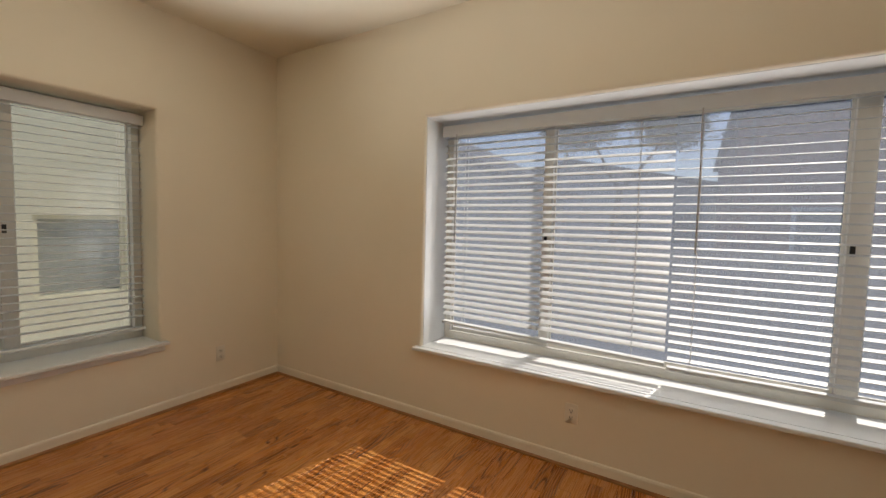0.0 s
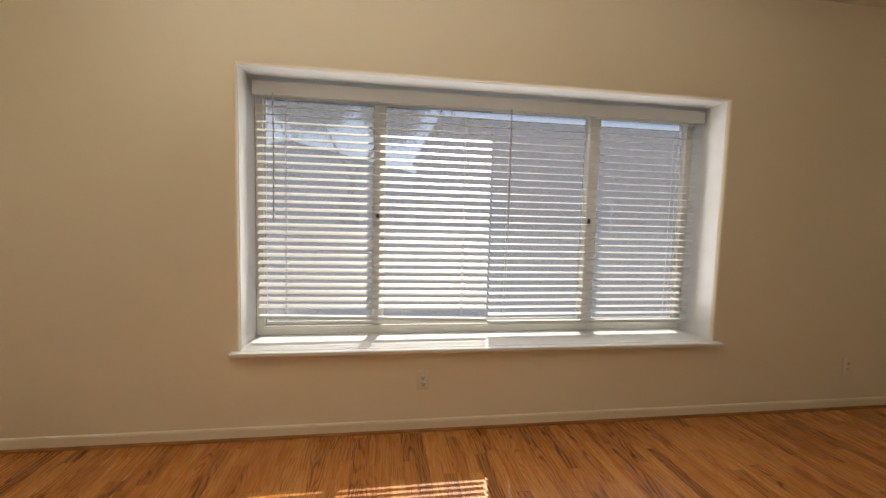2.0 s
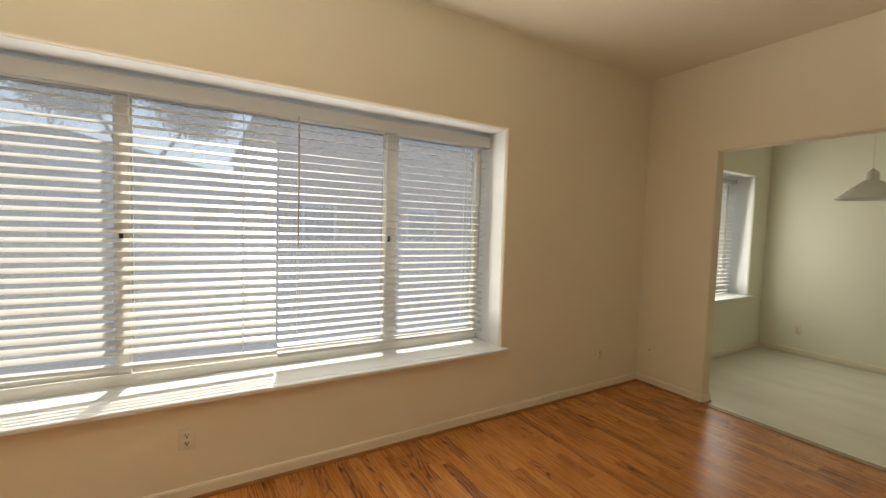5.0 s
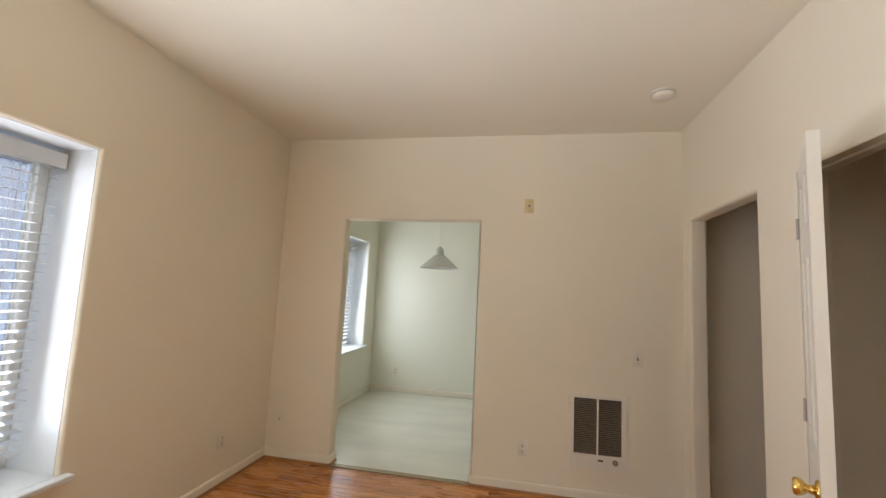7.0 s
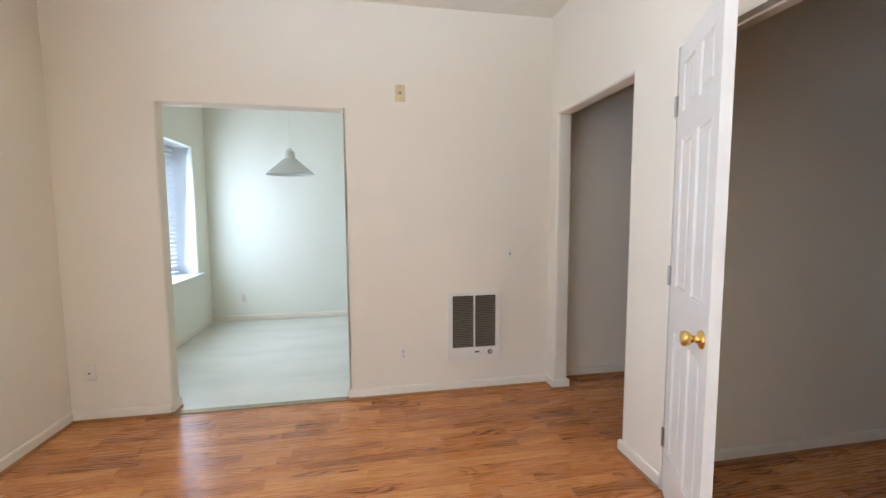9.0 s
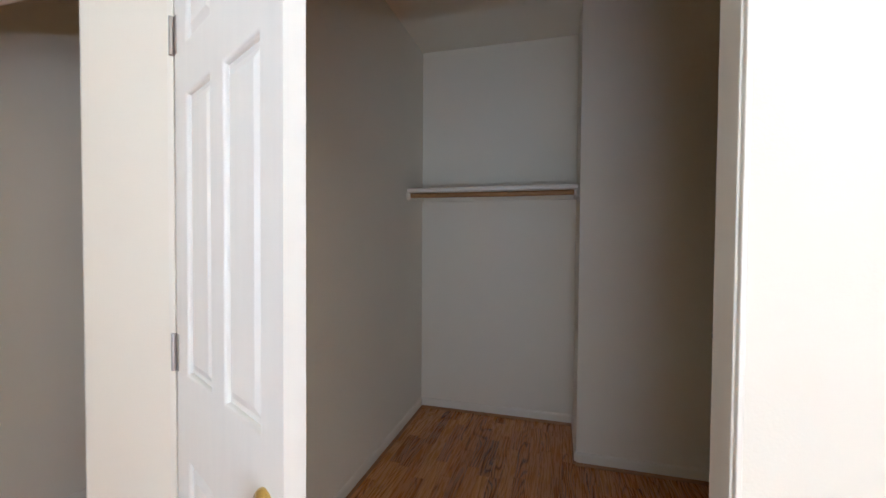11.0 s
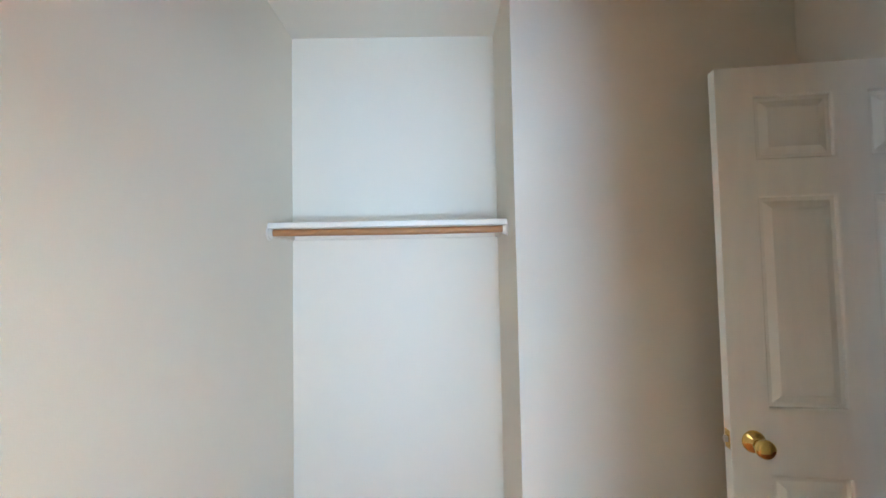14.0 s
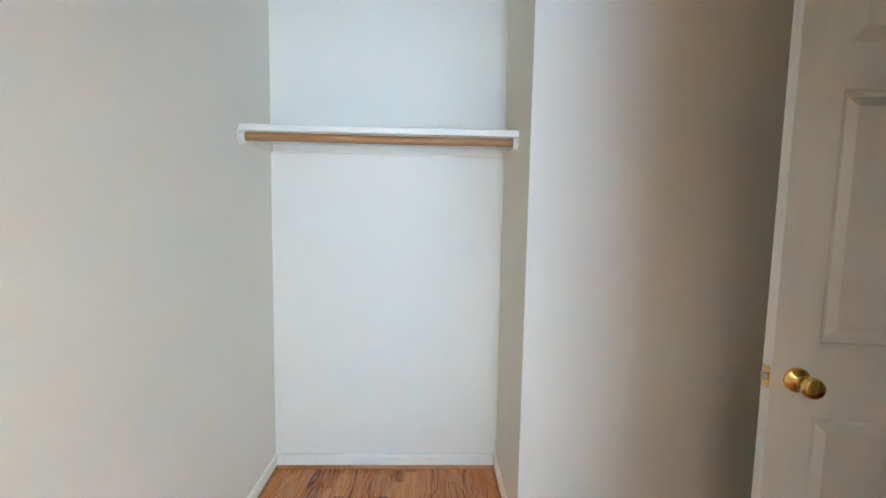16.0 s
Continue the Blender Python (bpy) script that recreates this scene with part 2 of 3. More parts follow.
def lathe(profile, steps=32):
    """A turned solid round z from (radius, height) pairs."""
    bm = bmesh.new()
    rings = []
    for r, z in profile:
        if r < 1e-6:
            rings.append([bm.verts.new((0, 0, z))])
        else:
            rings.append([bm.verts.new((r * math.cos(2 * math.pi * i / steps), r * math.sin(2 * math.pi * i / steps), z)) for i in range(steps)])
    for a, b in zip(rings, rings[1:]):
        for i in range(steps):
            j = (i + 1) % steps
            q = [a[i % len(a)], a[j % len(a)], b[j % len(b)], b[i % len(b)]]
            q = [v for n, v in enumerate(q) if v not in q[:n]]
            if len(q) > 2:
                bm.faces.new(q)
    return bm


def tube(points, radius, steps=10):
    """A round bar through the points."""
    bm = bmesh.new()
    rings = []
    for i, p in enumerate(points):
        p = Vector(p)
        d = (Vector(points[min(i + 1, len(points) - 1)]) - Vector(points[max(i - 1, 0)])).normalized()
        turn = d.to_track_quat("Z", "Y").to_matrix()
        r = radius[i] if isinstance(radius, (list, tuple)) else radius
        rings.append([bm.verts.new(p + turn @ Vector((r * math.cos(2 * math.pi * k / steps), r * math.sin(2 * math.pi * k / steps), 0))) for k in range(steps)])
    for a, b in zip(rings, rings[1:]):
        for k in range(steps):
            bm.faces.new((a[k], a[(k + 1) % steps], b[(k + 1) % steps], b[k]))
    bm.faces.new(rings[0][::-1])
    bm.faces.new(rings[-1])
    return bm


def slab(us, zs, holes, w0, w1, put, round_off=None):
    """A thick sheet on a grid of us and zs, open at the cells in holes; put(u, w, z) places it. round_off: radius of the arrises of the openings, by (u, z)."""
    bm = bmesh.new()
    verts = {}

    def at(i, j, w):
        if (i, j, w) not in verts:
            verts[i, j, w] = bm.verts.new(put(us[i], (w0, w1)[w], zs[j]))
        return verts[i, j, w]

    nu, nz = len(us) - 1, len(zs) - 1
    solid = {(i, j) for i in range(nu) for j in range(nz)} - set(holes)
    rims = []
    for i, j in solid:
        bm.faces.new([at(i, j, 0), at(i + 1, j, 0), at(i + 1, j + 1, 0), at(i, j + 1, 0)])
        bm.faces.new([at(i, j, 1), at(i, j + 1, 1), at(i + 1, j + 1, 1), at(i + 1, j, 1)])
        for (di, dj), (a, b) in {(-1, 0): ((i, j), (i, j + 1)), (1, 0): ((i + 1, j), (i + 1, j + 1)), (0, -1): ((i, j), (i + 1, j)), (0, 1): ((i, j + 1), (i + 1, j + 1))}.items():
            if (i + di, j + dj) not in solid:
                bm.faces.new([at(*a, 0), at(*b, 0), at(*b, 1), at(*a, 1)])
                if (i + di, j + dj) in holes:
                    rims.append((a, b))
    if round_off:
        groups = {}
        for a, b in rims:
            radius = round_off((us[a[0]] + us[b[0]]) / 2, (zs[a[1]] + zs[b[1]]) / 2)
            if radius:
                groups.setdefault(radius, []).extend(bm.edges.get((at(*a, w), at(*b, w))) for w in (0, 1))
        for radius, edges in groups.items():
            bmesh.ops.bevel(bm, geom=[e for e in edges if e], offset=radius, segments=5, affect="EDGES", profile=0.5)
    return bm


def along_x(u, w, z):
    return (u, w, z)


def along_y(u, w, z):
    return (w, u, z)


def structure(name, bm, mat, label):
    ob = part(name, bm, mat)
    return tagged(smooth(ob, 35), label, "wall" if "wall" in name else name.split("_")[0], kind="structure")


# ---- the rooms ----
X_W, X_E, Y_S, Y_N, CEIL = -2.997, 3.13, -0.575, 2.667, 2.742
K_E = 5.64
WIN = (-1.454, 1.498, 0.50, 2.074)
structure("wall_north", slab([-3.35, WIN[0], WIN[1], 3.19], [-0.3, WIN[2], WIN[3], CEIL], {(1, 1)}, Y_N, 3.09, along_x, lambda u, z: 0.02), PAINT,
          "thick off-white painted wall with a wide rounded window recess")
structure("wall_kitchen_north", slab([3.19, 4.07, 5.285, 6.0], [-0.3, 0.65, 2.075, CEIL], {(1, 1)}, Y_N + 0.02, 3.09, along_x, lambda u, z: 0.02), KITCHEN_PAINT,
          "pale painted kitchen wall with a deep window recess")
structure("wall_west", slab([-0.69, 0.44, 1.728, Y_N], [-0.3, 0.49, 2.085, CEIL], {(1, 1)}, -3.35, X_W, along_y, lambda u, z: 0.02), PAINT,
          "off-white painted wall with a recessed window")
structure("wall_east", slab([-0.575, 0.930, 2.082, Y_N], [-0.02, 2.034, CEIL], {(1, 0)}, X_E, 3.245, along_y, lambda u, z: 0.015), PAINT,
          "off-white painted wall with a cased-free opening to the kitchen")
structure("wall_south", slab([-3.35, 0.675, 1.872, 2.175, 3.012, 3.32], [-0.02, 2.034, 2.06, CEIL], {(1, 0), (1, 1), (3, 0)}, -0.69, Y_S, along_x, lambda u, z: 0.02 if u > 2 else 0.0), PAINT,
          "off-white painted wall with a closet doorway and a rounded hall opening")
structure("wall_kitchen_east", boxed(K_E, K_E + 0.15, -0.7, Y_N + 0.02, -0.02, CEIL), KITCHEN_PAINT, "pale greenish white kitchen wall")
structure("wall_kitchen_south", boxed(3.32, K_E, -0.7, -0.58, -0.02, CEIL), KITCHEN_PAINT, "pale kitchen wall out of the light")
structure("wall_hall_east", boxed(3.2, 3.32, -2.9, -0.69, -0.02, CEIL), PAINT, "plain off-white hall wall")
structure("wall_hall_end", boxed(2.1, 3.2, -2.9, -2.78, -0.02, CEIL), PAINT, "plain off-white wall closing the hall")
structure("wall_closet_east", boxed(1.988, 2.1, -2.94, -0.69, -0.02, CEIL), PAINT, "plain painted closet wall")
structure("wall_closet_back", boxed(0.74, 1.988, -2.94, -2.824, -0.02, CEIL), PAINT, "white back wall of the closet alcove")
structure("wall_closet_return", slab([-0.52, 0.74, 0.852], [-0.02, CEIL], set(), -2.41, -2.298, along_x), PAINT, "painted wall beside the alcove")
structure("wall_alcove_west", boxed(0.74, 0.852, -2.824, -2.41, -0.02, CEIL), PAINT, "narrow return wall of the alcove")
structure("wall_closet_west", slab([-2.298, -1.69, -0.90, -0.69], [-0.02, 2.06, CEIL], {(1, 0)}, -0.52, -0.402, along_y), PAINT, "painted wall with a door opening")
structure("wall_back_room_west", boxed(-2.0, -1.9, -2.41, -0.69, -0.02, CEIL), PAINT, "plain wall of the room beyond the closet")
structure("wall_back_room_south", boxed(-1.9, -0.52, -2.41, -2.298, -0.02, CEIL), PAINT, "plain wall of the room beyond the closet")
structure("ceiling", boxed(-3.35, 6.0, -2.94, 3.09, CEIL, CEIL + 0.2), CEILING_PAINT, "smooth warm-white painted ceiling")
structure("floor_kitchen", boxed(3.16, K_E, -0.58, Y_N + 0.02, -0.1, -0.003), MARBLE, "pale veined glossy vinyl kitchen floor")
structure("floor_back_room", boxed(-1.9, -0.46, -2.3, -0.69, -0.1, 0.0), SHOE, "brown floor of the room beyond the closet")

# Baseboards with a brown shoe strip
RUNS = [
    ((X_W, Y_N), (X_E, Y_N)), ((X_E, Y_N), (X_E, 2.082)), ((X_E, 2.082), (3.245, 2.082)), ((3.245, 0.930), (X_E, 0.930)), ((X_E, 0.930), (X_E, Y_S)),
    ((X_E, Y_S), (3.012, Y_S)), ((3.012, Y_S), (3.012, -0.69)), ((3.2, -0.69), (3.2, -2.78)), ((2.175, -0.69), (2.175, Y_S)), ((2.175, Y_S), (1.872, Y_S)),
    ((0.675, Y_S), (X_W, Y_S)), ((X_W, Y_S), (X_W, Y_N)), ((1.988, -0.69), (1.988, -2.824)), ((1.988, -2.824), (0.852, -2.824)), ((0.852, -2.824), (0.852, -2.298)),
    ((0.852, -2.298), (-0.402, -2.298)), ((-0.402, -2.298), (-0.402, -1.75)),
]


SKIRTING = (("baseboard", TRIM, [(0, 0.019), (0.011, 0.019), (0.011, 0.062), (0.008, 0.072), (0.003, 0.076), (0, 0.076)]),
            ("shoe_strip", SHOE, [(0, 0.0), (0.018, 0.0), (0.018, 0.010), (0.013, 0.019), (0, 0.0195)]))


def base_run(p, q, mitre, pieces):
    """One length of skirting on the wall that lies left of the way from p to q; mitre lengthens it round outer corners."""
    p, q = Vector(p), Vector(q)
    d = (q - p).normalized()
    n = Vector((d.y, -d.x))
    for name, mat, profile in SKIRTING[:pieces]:
        bm = bmesh.new()
        ends = [[bm.verts.new((*(at + n * w + d * grow * w * mitre), z)) for w, z in profile] for at, grow in ((p, -1), (q, 1))]
        for i in range(len(profile)):
            j = (i + 1) % len(profile)
            bm.faces.new((ends[0][i], ends[0][j], ends[1][j], ends[1][i]))
        bm.faces.new(ends[0])
        bm.faces.new(ends[1][::-1])
        tagged(part(name, bm, mat), "white painted low skirting board" if name == "baseboard" else "dark oak shoe strip along the skirting", "baseboard", kind="structure")


OUTER = {5, 6, 8, 9}
for number, (p, q) in enumerate(RUNS):
    base_run(p, q, 1 if number in OUTER else 0, 2)
for p, q in ([((3.245, Y_N + 0.02), (K_E, Y_N + 0.02)), ((K_E, Y_N + 0.02), (K_E, -0.58))]):
    base_run(p, q, 0, 1)
tagged(part("threshold", boxed(3.118, 3.175, 0.933, 2.079, -0.01, 0.008, 0.004), THRESHOLD), "dull metal threshold strip between oak and vinyl", "threshold", kind="structure")


# ---- windows ----
def window(name, m, x0, x1, z0, z1, posts, label, glass, slim=0.045):
    """A vinyl sliding window in the plane y = 0 of m, with its posts at (left, right) spans."""
    ob = thing(name, m, label, "window")
    ob["kind"] = "structure"
    part("window_frame", slab([x0, x0 + slim, x1 - slim, x1], [z0, z0 + slim, z1 - slim, z1], {(1, 1)}, -0.03, 0.05, along_x, lambda u, z: 0.004), VINYL, ob)
    lefts = [x0 + slim] + [b for a, b in posts]
    rights = [a for a, b in posts] + [x1 - slim]
    for a, b in posts:
        post = part("mullion", boxed(a, b, -0.02, 0.045, z0 + slim, z1 - slim, 0.004), VINYL, ob)
        zc = (z0 + z1) / 2 - 0.02
        part("latch", boxed(a + 0.012, a + 0.03, -0.034, -0.02, zc - 0.02, zc + 0.03, 0.003), SLOT, post, "small dark sash latch")
    for n, (a, b) in enumerate(zip(lefts, rights)):
        y = 0.03 if n % 2 else 0.008
        sash = part("sash", slab([a, a + 0.010, b - 0.010, b], [z0 + slim, z0 + slim + 0.035, z1 - slim - 0.03, z1 - slim], {(1, 1)}, y - 0.012, y + 0.012, along_x, lambda u, z: 0.003), VINYL, ob)
        pane = part("pane", boxed(a + 0.010, b - 0.010, y - 0.002, y + 0.002, z0 + slim + 0.035, z1 - slim - 0.03), glass, sash, "hazy screened glass pane" if glass is GLASS else "clear glass pane")
        # No shadow: the tint dims the view out, not the daylight coming in.
        pane.visible_shadow = False
    part("track", boxed(x0 + slim, x1 - slim, -0.03, -0.015, z0 + slim - 0.002, z0 + slim + 0.012, 0.002), VINYL, ob)
    return ob


def sill(name, m, x0, x1, depth, label, apron=False):
    """A sill board on the plane z = 0 of m, its nosing 6 cm proud of the wall at y = 0."""
    ob = part(name, boxed(x0, x1, 0.0, depth, -0.014, 0.017, 0.0), SILL_AND_DAYLIT_WHITE)
    nosing = part("nosing", boxed(x0 - 0.045, x1 + 0.045, -0.052, 0.0, -0.006, 0.017, 0.006), SILL_AND_DAYLIT_WHITE, ob)
    if apron:
        part("apron", boxed(x0 - 0.03, x1 + 0.03, -0.014, 0.0, -0.05, -0.014, 0.005), SILL_AND_DAYLIT_WHITE, ob)
    ob.matrix_world = m
    return tagged(ob, label, "window sill", kind="structure")


def reveal(m, x0, x1, z0, z1, y0, y1, label):
    """Added thin boards on a recess's sides and head; white stands for daylight there."""
    ob = thing("daylit_reveal_skin", m, label, "window reveal")
    ob["kind"] = "structure"
    part("side", boxed(x0, x0 + 0.003, y0, y1, z0, z1 - 0.003), SILL_AND_DAYLIT_WHITE, ob)
    part("side", boxed(x1 - 0.003, x1, y0, y1, z0, z1 - 0.003), SILL_AND_DAYLIT_WHITE, ob)
    part("head", boxed(x0, x1, y0, y1, z1 - 0.003, z1), SILL_AND_DAYLIT_WHITE, ob)


def slat_mesh(x0, x1, width, spots):
    """A crowned slat along x with an oblong slot for the lift cord at each of spots."""
    bm = bmesh.new()
    xs = sorted([x0, x1] + [x + d for x in spots for d in (-0.0035, 0.0035)])
    vs = [v * width for v in (-0.5, -0.3, -0.15, 0.15, 0.3, 0.5)]
    grid = [[[bm.verts.new((x, v, 0.0022 * (1 - (2 * v / width) ** 2) + s)) for s in (0.0012, -0.0012)] for v in vs] for x in xs]
    solid = {(i, j) for i in range(len(xs) - 1) for j in range(5) if not (i % 2 and j == 2)}
    for i, j in solid:
        a, b, c, d = grid[i][j], grid[i + 1][j], grid[i + 1][j + 1], grid[i][j + 1]
        bm.faces.new((a[0], b[0], c[0], d[0]))
        bm.faces.new((a[1], d[1], c[1], b[1]))
        for near, p, q in (((i, j - 1), a, b), ((i + 1, j), b, c), ((i, j + 1), c, d), ((i - 1, j), d, a)):
            if near not in solid:
                bm.faces.new((p[0], p[1], q[1], q[0]))
    return bm


def blind(m, x0, x1, top, bottom, tilt, label, group, lift=0.0, wand=None, pitch=0.0465, width=0.043, cords=()):
    """A slatted blind hung in the plane y = 0 of m; the room lies towards -y. lift: how much higher its bottom rail hangs at x0."""
    ob = thing("window_blind", m, label, "window blind", group)
    part("headrail", boxed(x0, x1, -0.015, 0.035, top - 0.05, top, 0.003), SLAT, ob)
    count = int((top - 0.07 - bottom) / pitch)
    spots = cords or [x0 + 0.13, x1 - 0.13]
    bm = slat_mesh(x0 + 0.004, x1 - 0.004, width, spots)
    first = part("slat", bm, SLAT, ob)
    for k in range(count):
        slat = first if k == 0 else new("slat", first.data)
        slat.parent = ob
        z = top - 0.075 - k * pitch
        sag = lift * (k / count) ** 4
        slat.matrix_basis = pose(0, 0.01, z, tilt + 1.2 * math.sin(k * 2.3), math.degrees(math.atan2(sag, x1 - x0)) * 0.5, 0)
    rail = part("bottom_rail", boxed(x0 + 0.003, x1 - 0.003, -0.014, 0.034, bottom - 0.012, bottom + 0.008, 0.003), SLAT, ob)
    rail.matrix_basis = Matrix.Translation((x1, 0, bottom)) @ pose(0, 0, 0, 0, math.degrees(math.atan2(lift, x1 - x0)), 0) @ Matrix.Translation((-x1, 0, -bottom))
    for x in spots:
        for y in (-0.0125, 0.0325):
            part("ladder_cord", tube([(x, y, top - 0.05), (x, y, bottom)], 0.0011, 5), CORD, ob)
    if wand is not None:
        x, low = wand
        part("tilt_wand", tube([(x, -0.03, top - 0.055), (x + 0.004, -0.032, (top + low) / 2), (x + 0.002, -0.036, low)], 0.0042, 8), WAND, ob, "thin grey plastic tilt wand")
    return ob


NORTH = pose(0, 3.0, 0)
window("window_1", NORTH, -1.448, 1.492, 0.517, 2.068, [(-0.728, -0.672), (0.722, 0.80)], "wide three-part vinyl sliding window behind slatted blinds", GLASS)
sill("window_sill_north", pose(0, Y_N, 0.5), WIN[0] + 0.002, WIN[1] - 0.002, 0.30, "white painted deep window sill with rounded nosing")
HUNG = pose(0, 2.88, 0)
reveal(pose(0, 0, 0), 4.07, 5.285, 0.667, 2.075, Y_N + 0.041, 2.97, "added white skin standing for daylight on the kitchen window recess")
reveal(pose(0, 0, 0), WIN[0], WIN[1], 0.517, WIN[3], Y_N + 0.021, 2.97, "added white skin standing for daylight on the deep window recess")
blind(HUNG, -1.415, 0.012, 2.035, 0.625, 26, "white slatted blind lowered over the window, slats open", "blinds in the wide window", 0.035, (-1.315, 1.24), cords=(-1.25, -0.16))
blind(HUNG, 0.018, 1.474, 2.035, 0.605, 9, "white slatted blind lowered over the window, slats nearly level", "blinds in the wide window", 0.0, (0.12, 1.24), cords=(0.13, 0.70, 1.306))
valance = thing("blind_valance", HUNG, "white valance board over the paired blinds", "valance")
part("board", boxed(-1.428, 1.484, -0.03, -0.016, 1.968, 2.045, 0.003), SLAT, valance)
for x in (-1.428, 1.47):
    part("return", boxed(x, x + 0.014, -0.016, 0.04, 1.968, 2.045, 0.002), SLAT, valance)

WEST = pose(-3.27, 0, 0, 0, 0, 90)
window("window_2", WEST, 0.445, 1.723, 0.507, 2.08, [(1.03, 1.10)], "two-part vinyl sliding window behind a slatted blind", CLEAR_GLASS)
sill("window_sill_west", pose(X_W, 0, 0.49, 0, 0, 90), 0.442, 1.726, 0.26, "cream painted window sill with moulded nosing", True)
blind(pose(-3.17, 0, 0, 0, 0, 90), 0.455, 1.712, 2.045, 0.585, 4, "white slatted blind lowered over the side window", "blinds in the side window", 0.0, (0.60, 1.3))
part("board", boxed(0.45, 1.716, -0.03, -0.016, 1.985, 2.055, 0.003), SLAT, thing("blind_valance", pose(-3.17, 0, 0, 0, 0, 90), "white valance board over the side blind", "valance"))

window("window_3", pose(0, 3.0, 0), 4.073, 5.282, 0.667, 2.07, [(4.63, 4.69)], "vinyl kitchen window with bright daylight behind", CLEAR_GLASS)
sill("window_sill_kitchen", pose(0, Y_N + 0.02, 0.65), 4.072, 5.283, 0.28, "white painted kitchen window sill")
blind(HUNG, 4.098, 5.24, 2.053, 0.70, 6, "white slatted blind lowered over the kitchen window", "blind in the kitchen", 0.0, (4.25, 1.3), cords=(4.22, 5.125))


# ---- doors ----
def panel_door(m, width, height, paint, label, knob_z, swing, sides=2, thick=0.035):
    """A six-panel door leaf from its hinge edge at x = 0 to its free edge at x = width, faces at y = 0 and y = -thick of m."""
    ob = thing("panel_door", m, label, "door")
    s = width / 0.76
    stile, mid = 0.115 * s, 0.105 * s
    c = (width - 2 * stile - mid) / 2
    us = [0, stile, stile + c, stile + c + mid, width - stile, width]
    zs = [0.008, 0.235, 0.80, 1.005, 1.635, 1.755, 1.945, height]
    holes = {(i, j) for i in (1, 3) for j in (1, 3, 5)}
    slab_part = part("slab", slab(us, zs, holes, -thick, 0.0, along_x, lambda u, z: 0.009), paint, ob)
    smooth(slab_part, 50)
    for i in (1, 3):
        for j in (1, 3, 5):
            bm = bmesh.new()
            a, b, e, f = us[i], us[i + 1], zs[j], zs[j + 1]
            r = 0.034 * min(1.0, s + 0.1)
            for side, y0, y1 in ((1, -0.0115, -0.004), (-1, -thick + 0.0115, -thick + 0.004)):
                ring = []
                for inset, y in ((-0.002, y0), (r * 0.35, y0), (r, y1)):
                    ring.append([bm.verts.new(v) for v in ((a + inset, y, e + inset), (b - inset, y, e + inset), (b - inset, y, f - inset), (a + inset, y, f - inset))])
                for p, q in zip(ring, ring[1:]):
                    for k in range(4):
                        bm.faces.new((p[k], p[(k + 1) % 4], q[(k + 1) % 4], q[k]))
                bm.faces.new(ring[-1])
                if side == 1:
                    front = ring[0]
                else:
                    for k in range(4):
                        bm.faces.new((front[k], front[(k + 1) % 4], ring[0][(k + 1) % 4], ring[0][k]))
            part("panel", bm, paint, ob)
    ball = [(0, 0.0), (0.033, 0.0), (0.033, 0.004), (0.029, 0.009), (0.016, 0.012), (0.0125, 0.02), (0.0125, 0.028), (0.018, 0.034), (0.025, 0.043), (0.0275, 0.052), (0.026, 0.060), (0.021, 0.0645), (0.0, 0.066)]
    for side, tilt in ((0, -90), (1, 90))[:sides]:
        knob = smooth(part("door_knob", lathe(ball, 28), BRASS, ob, "polished brass ball knob"), 60)
        knob.matrix_basis = pose(width - 0.062, 0.0 if side == 0 else -thick, knob_z, tilt, 0, 0)
    if sides == 2:
        part("keyhole_face", lathe([(0, 0.0662), (0.010, 0.0655), (0.009, 0.0675), (0.003, 0.0678), (0.003, 0.0668), (0, 0.0668)], 16), STEEL, knob, "small dull lock face")
        part("latch_plate", boxed(width - 0.001, width + 0.0015, -thick / 2 - 0.012, -thick / 2 + 0.012, knob_z - 0.028, knob_z + 0.028, 0.0005), BRASS, ob, "brass latch plate on the door edge")
        part("latch_bolt", boxed(width, width + 0.011, -thick / 2 - 0.006, -thick / 2 + 0.006, knob_z - 0.009, knob_z + 0.009, 0.002), STEEL, ob)
    for z in (0.27, 1.04, 1.79):
        hinge = smooth(part("hinge", tube([(-0.004, 0.006 * swing - (0 if swing > 0 else thick), z - 0.045), (-0.004, 0.006 * swing - (0 if swing > 0 else thick), z + 0.045)], 0.006, 12), STEEL, ob, "worn steel butt hinge"))
        part("hinge_leaf", boxed(-0.018, 0.016, 0.0, 0.0016, z - 0.044, z + 0.044), STEEL, hinge) if swing > 0 else None
    return ob


# The closet leaf turns on the east jamb into the room, 28 degrees open
panel_door(pose(1.850, Y_S, 0, 0, 0, 152) @ Matrix.Diagonal((1, -1, 1, 1)), 0.565, 2.03, DOOR_PAINT, "white six-panel closet door standing ajar into the room", 0.89, 1, 1)
panel_door(pose(-0.435, -1.705, 0, 0, 0, -7.2), 0.757, 2.04, OLD_DOOR_PAINT, "cream six-panel door swung open into the closet", 0.905, -1)

# Jambs and stops of the closet doorway
jamb = thing("door_frame", pose(0, 0, 0), "painted wooden jamb with a moulded stop round the closet doorway", "door frame")
jamb["kind"] = "structure"
part("side_jamb", boxed(0.675, 0.685, -0.692, -0.573, 0, 2.06, 0.002), TRIM, jamb)
part("side_jamb", boxed(1.854, 1.872, -0.692, -0.573, 0, 2.06, 0.002), TRIM, jamb)
part("head_jamb", boxed(0.685, 1.854, -0.692, -0.573, 2.04, 2.06, 0.002), TRIM, jamb)
part("stop", boxed(0.685, 0.690, -0.618, -0.583, 0, 2.04, 0.002), TRIM, jamb)
part("stop", boxed(1.844, 1.854, -0.655, -0.618, 0, 2.04, 0.004), TRIM, jamb)
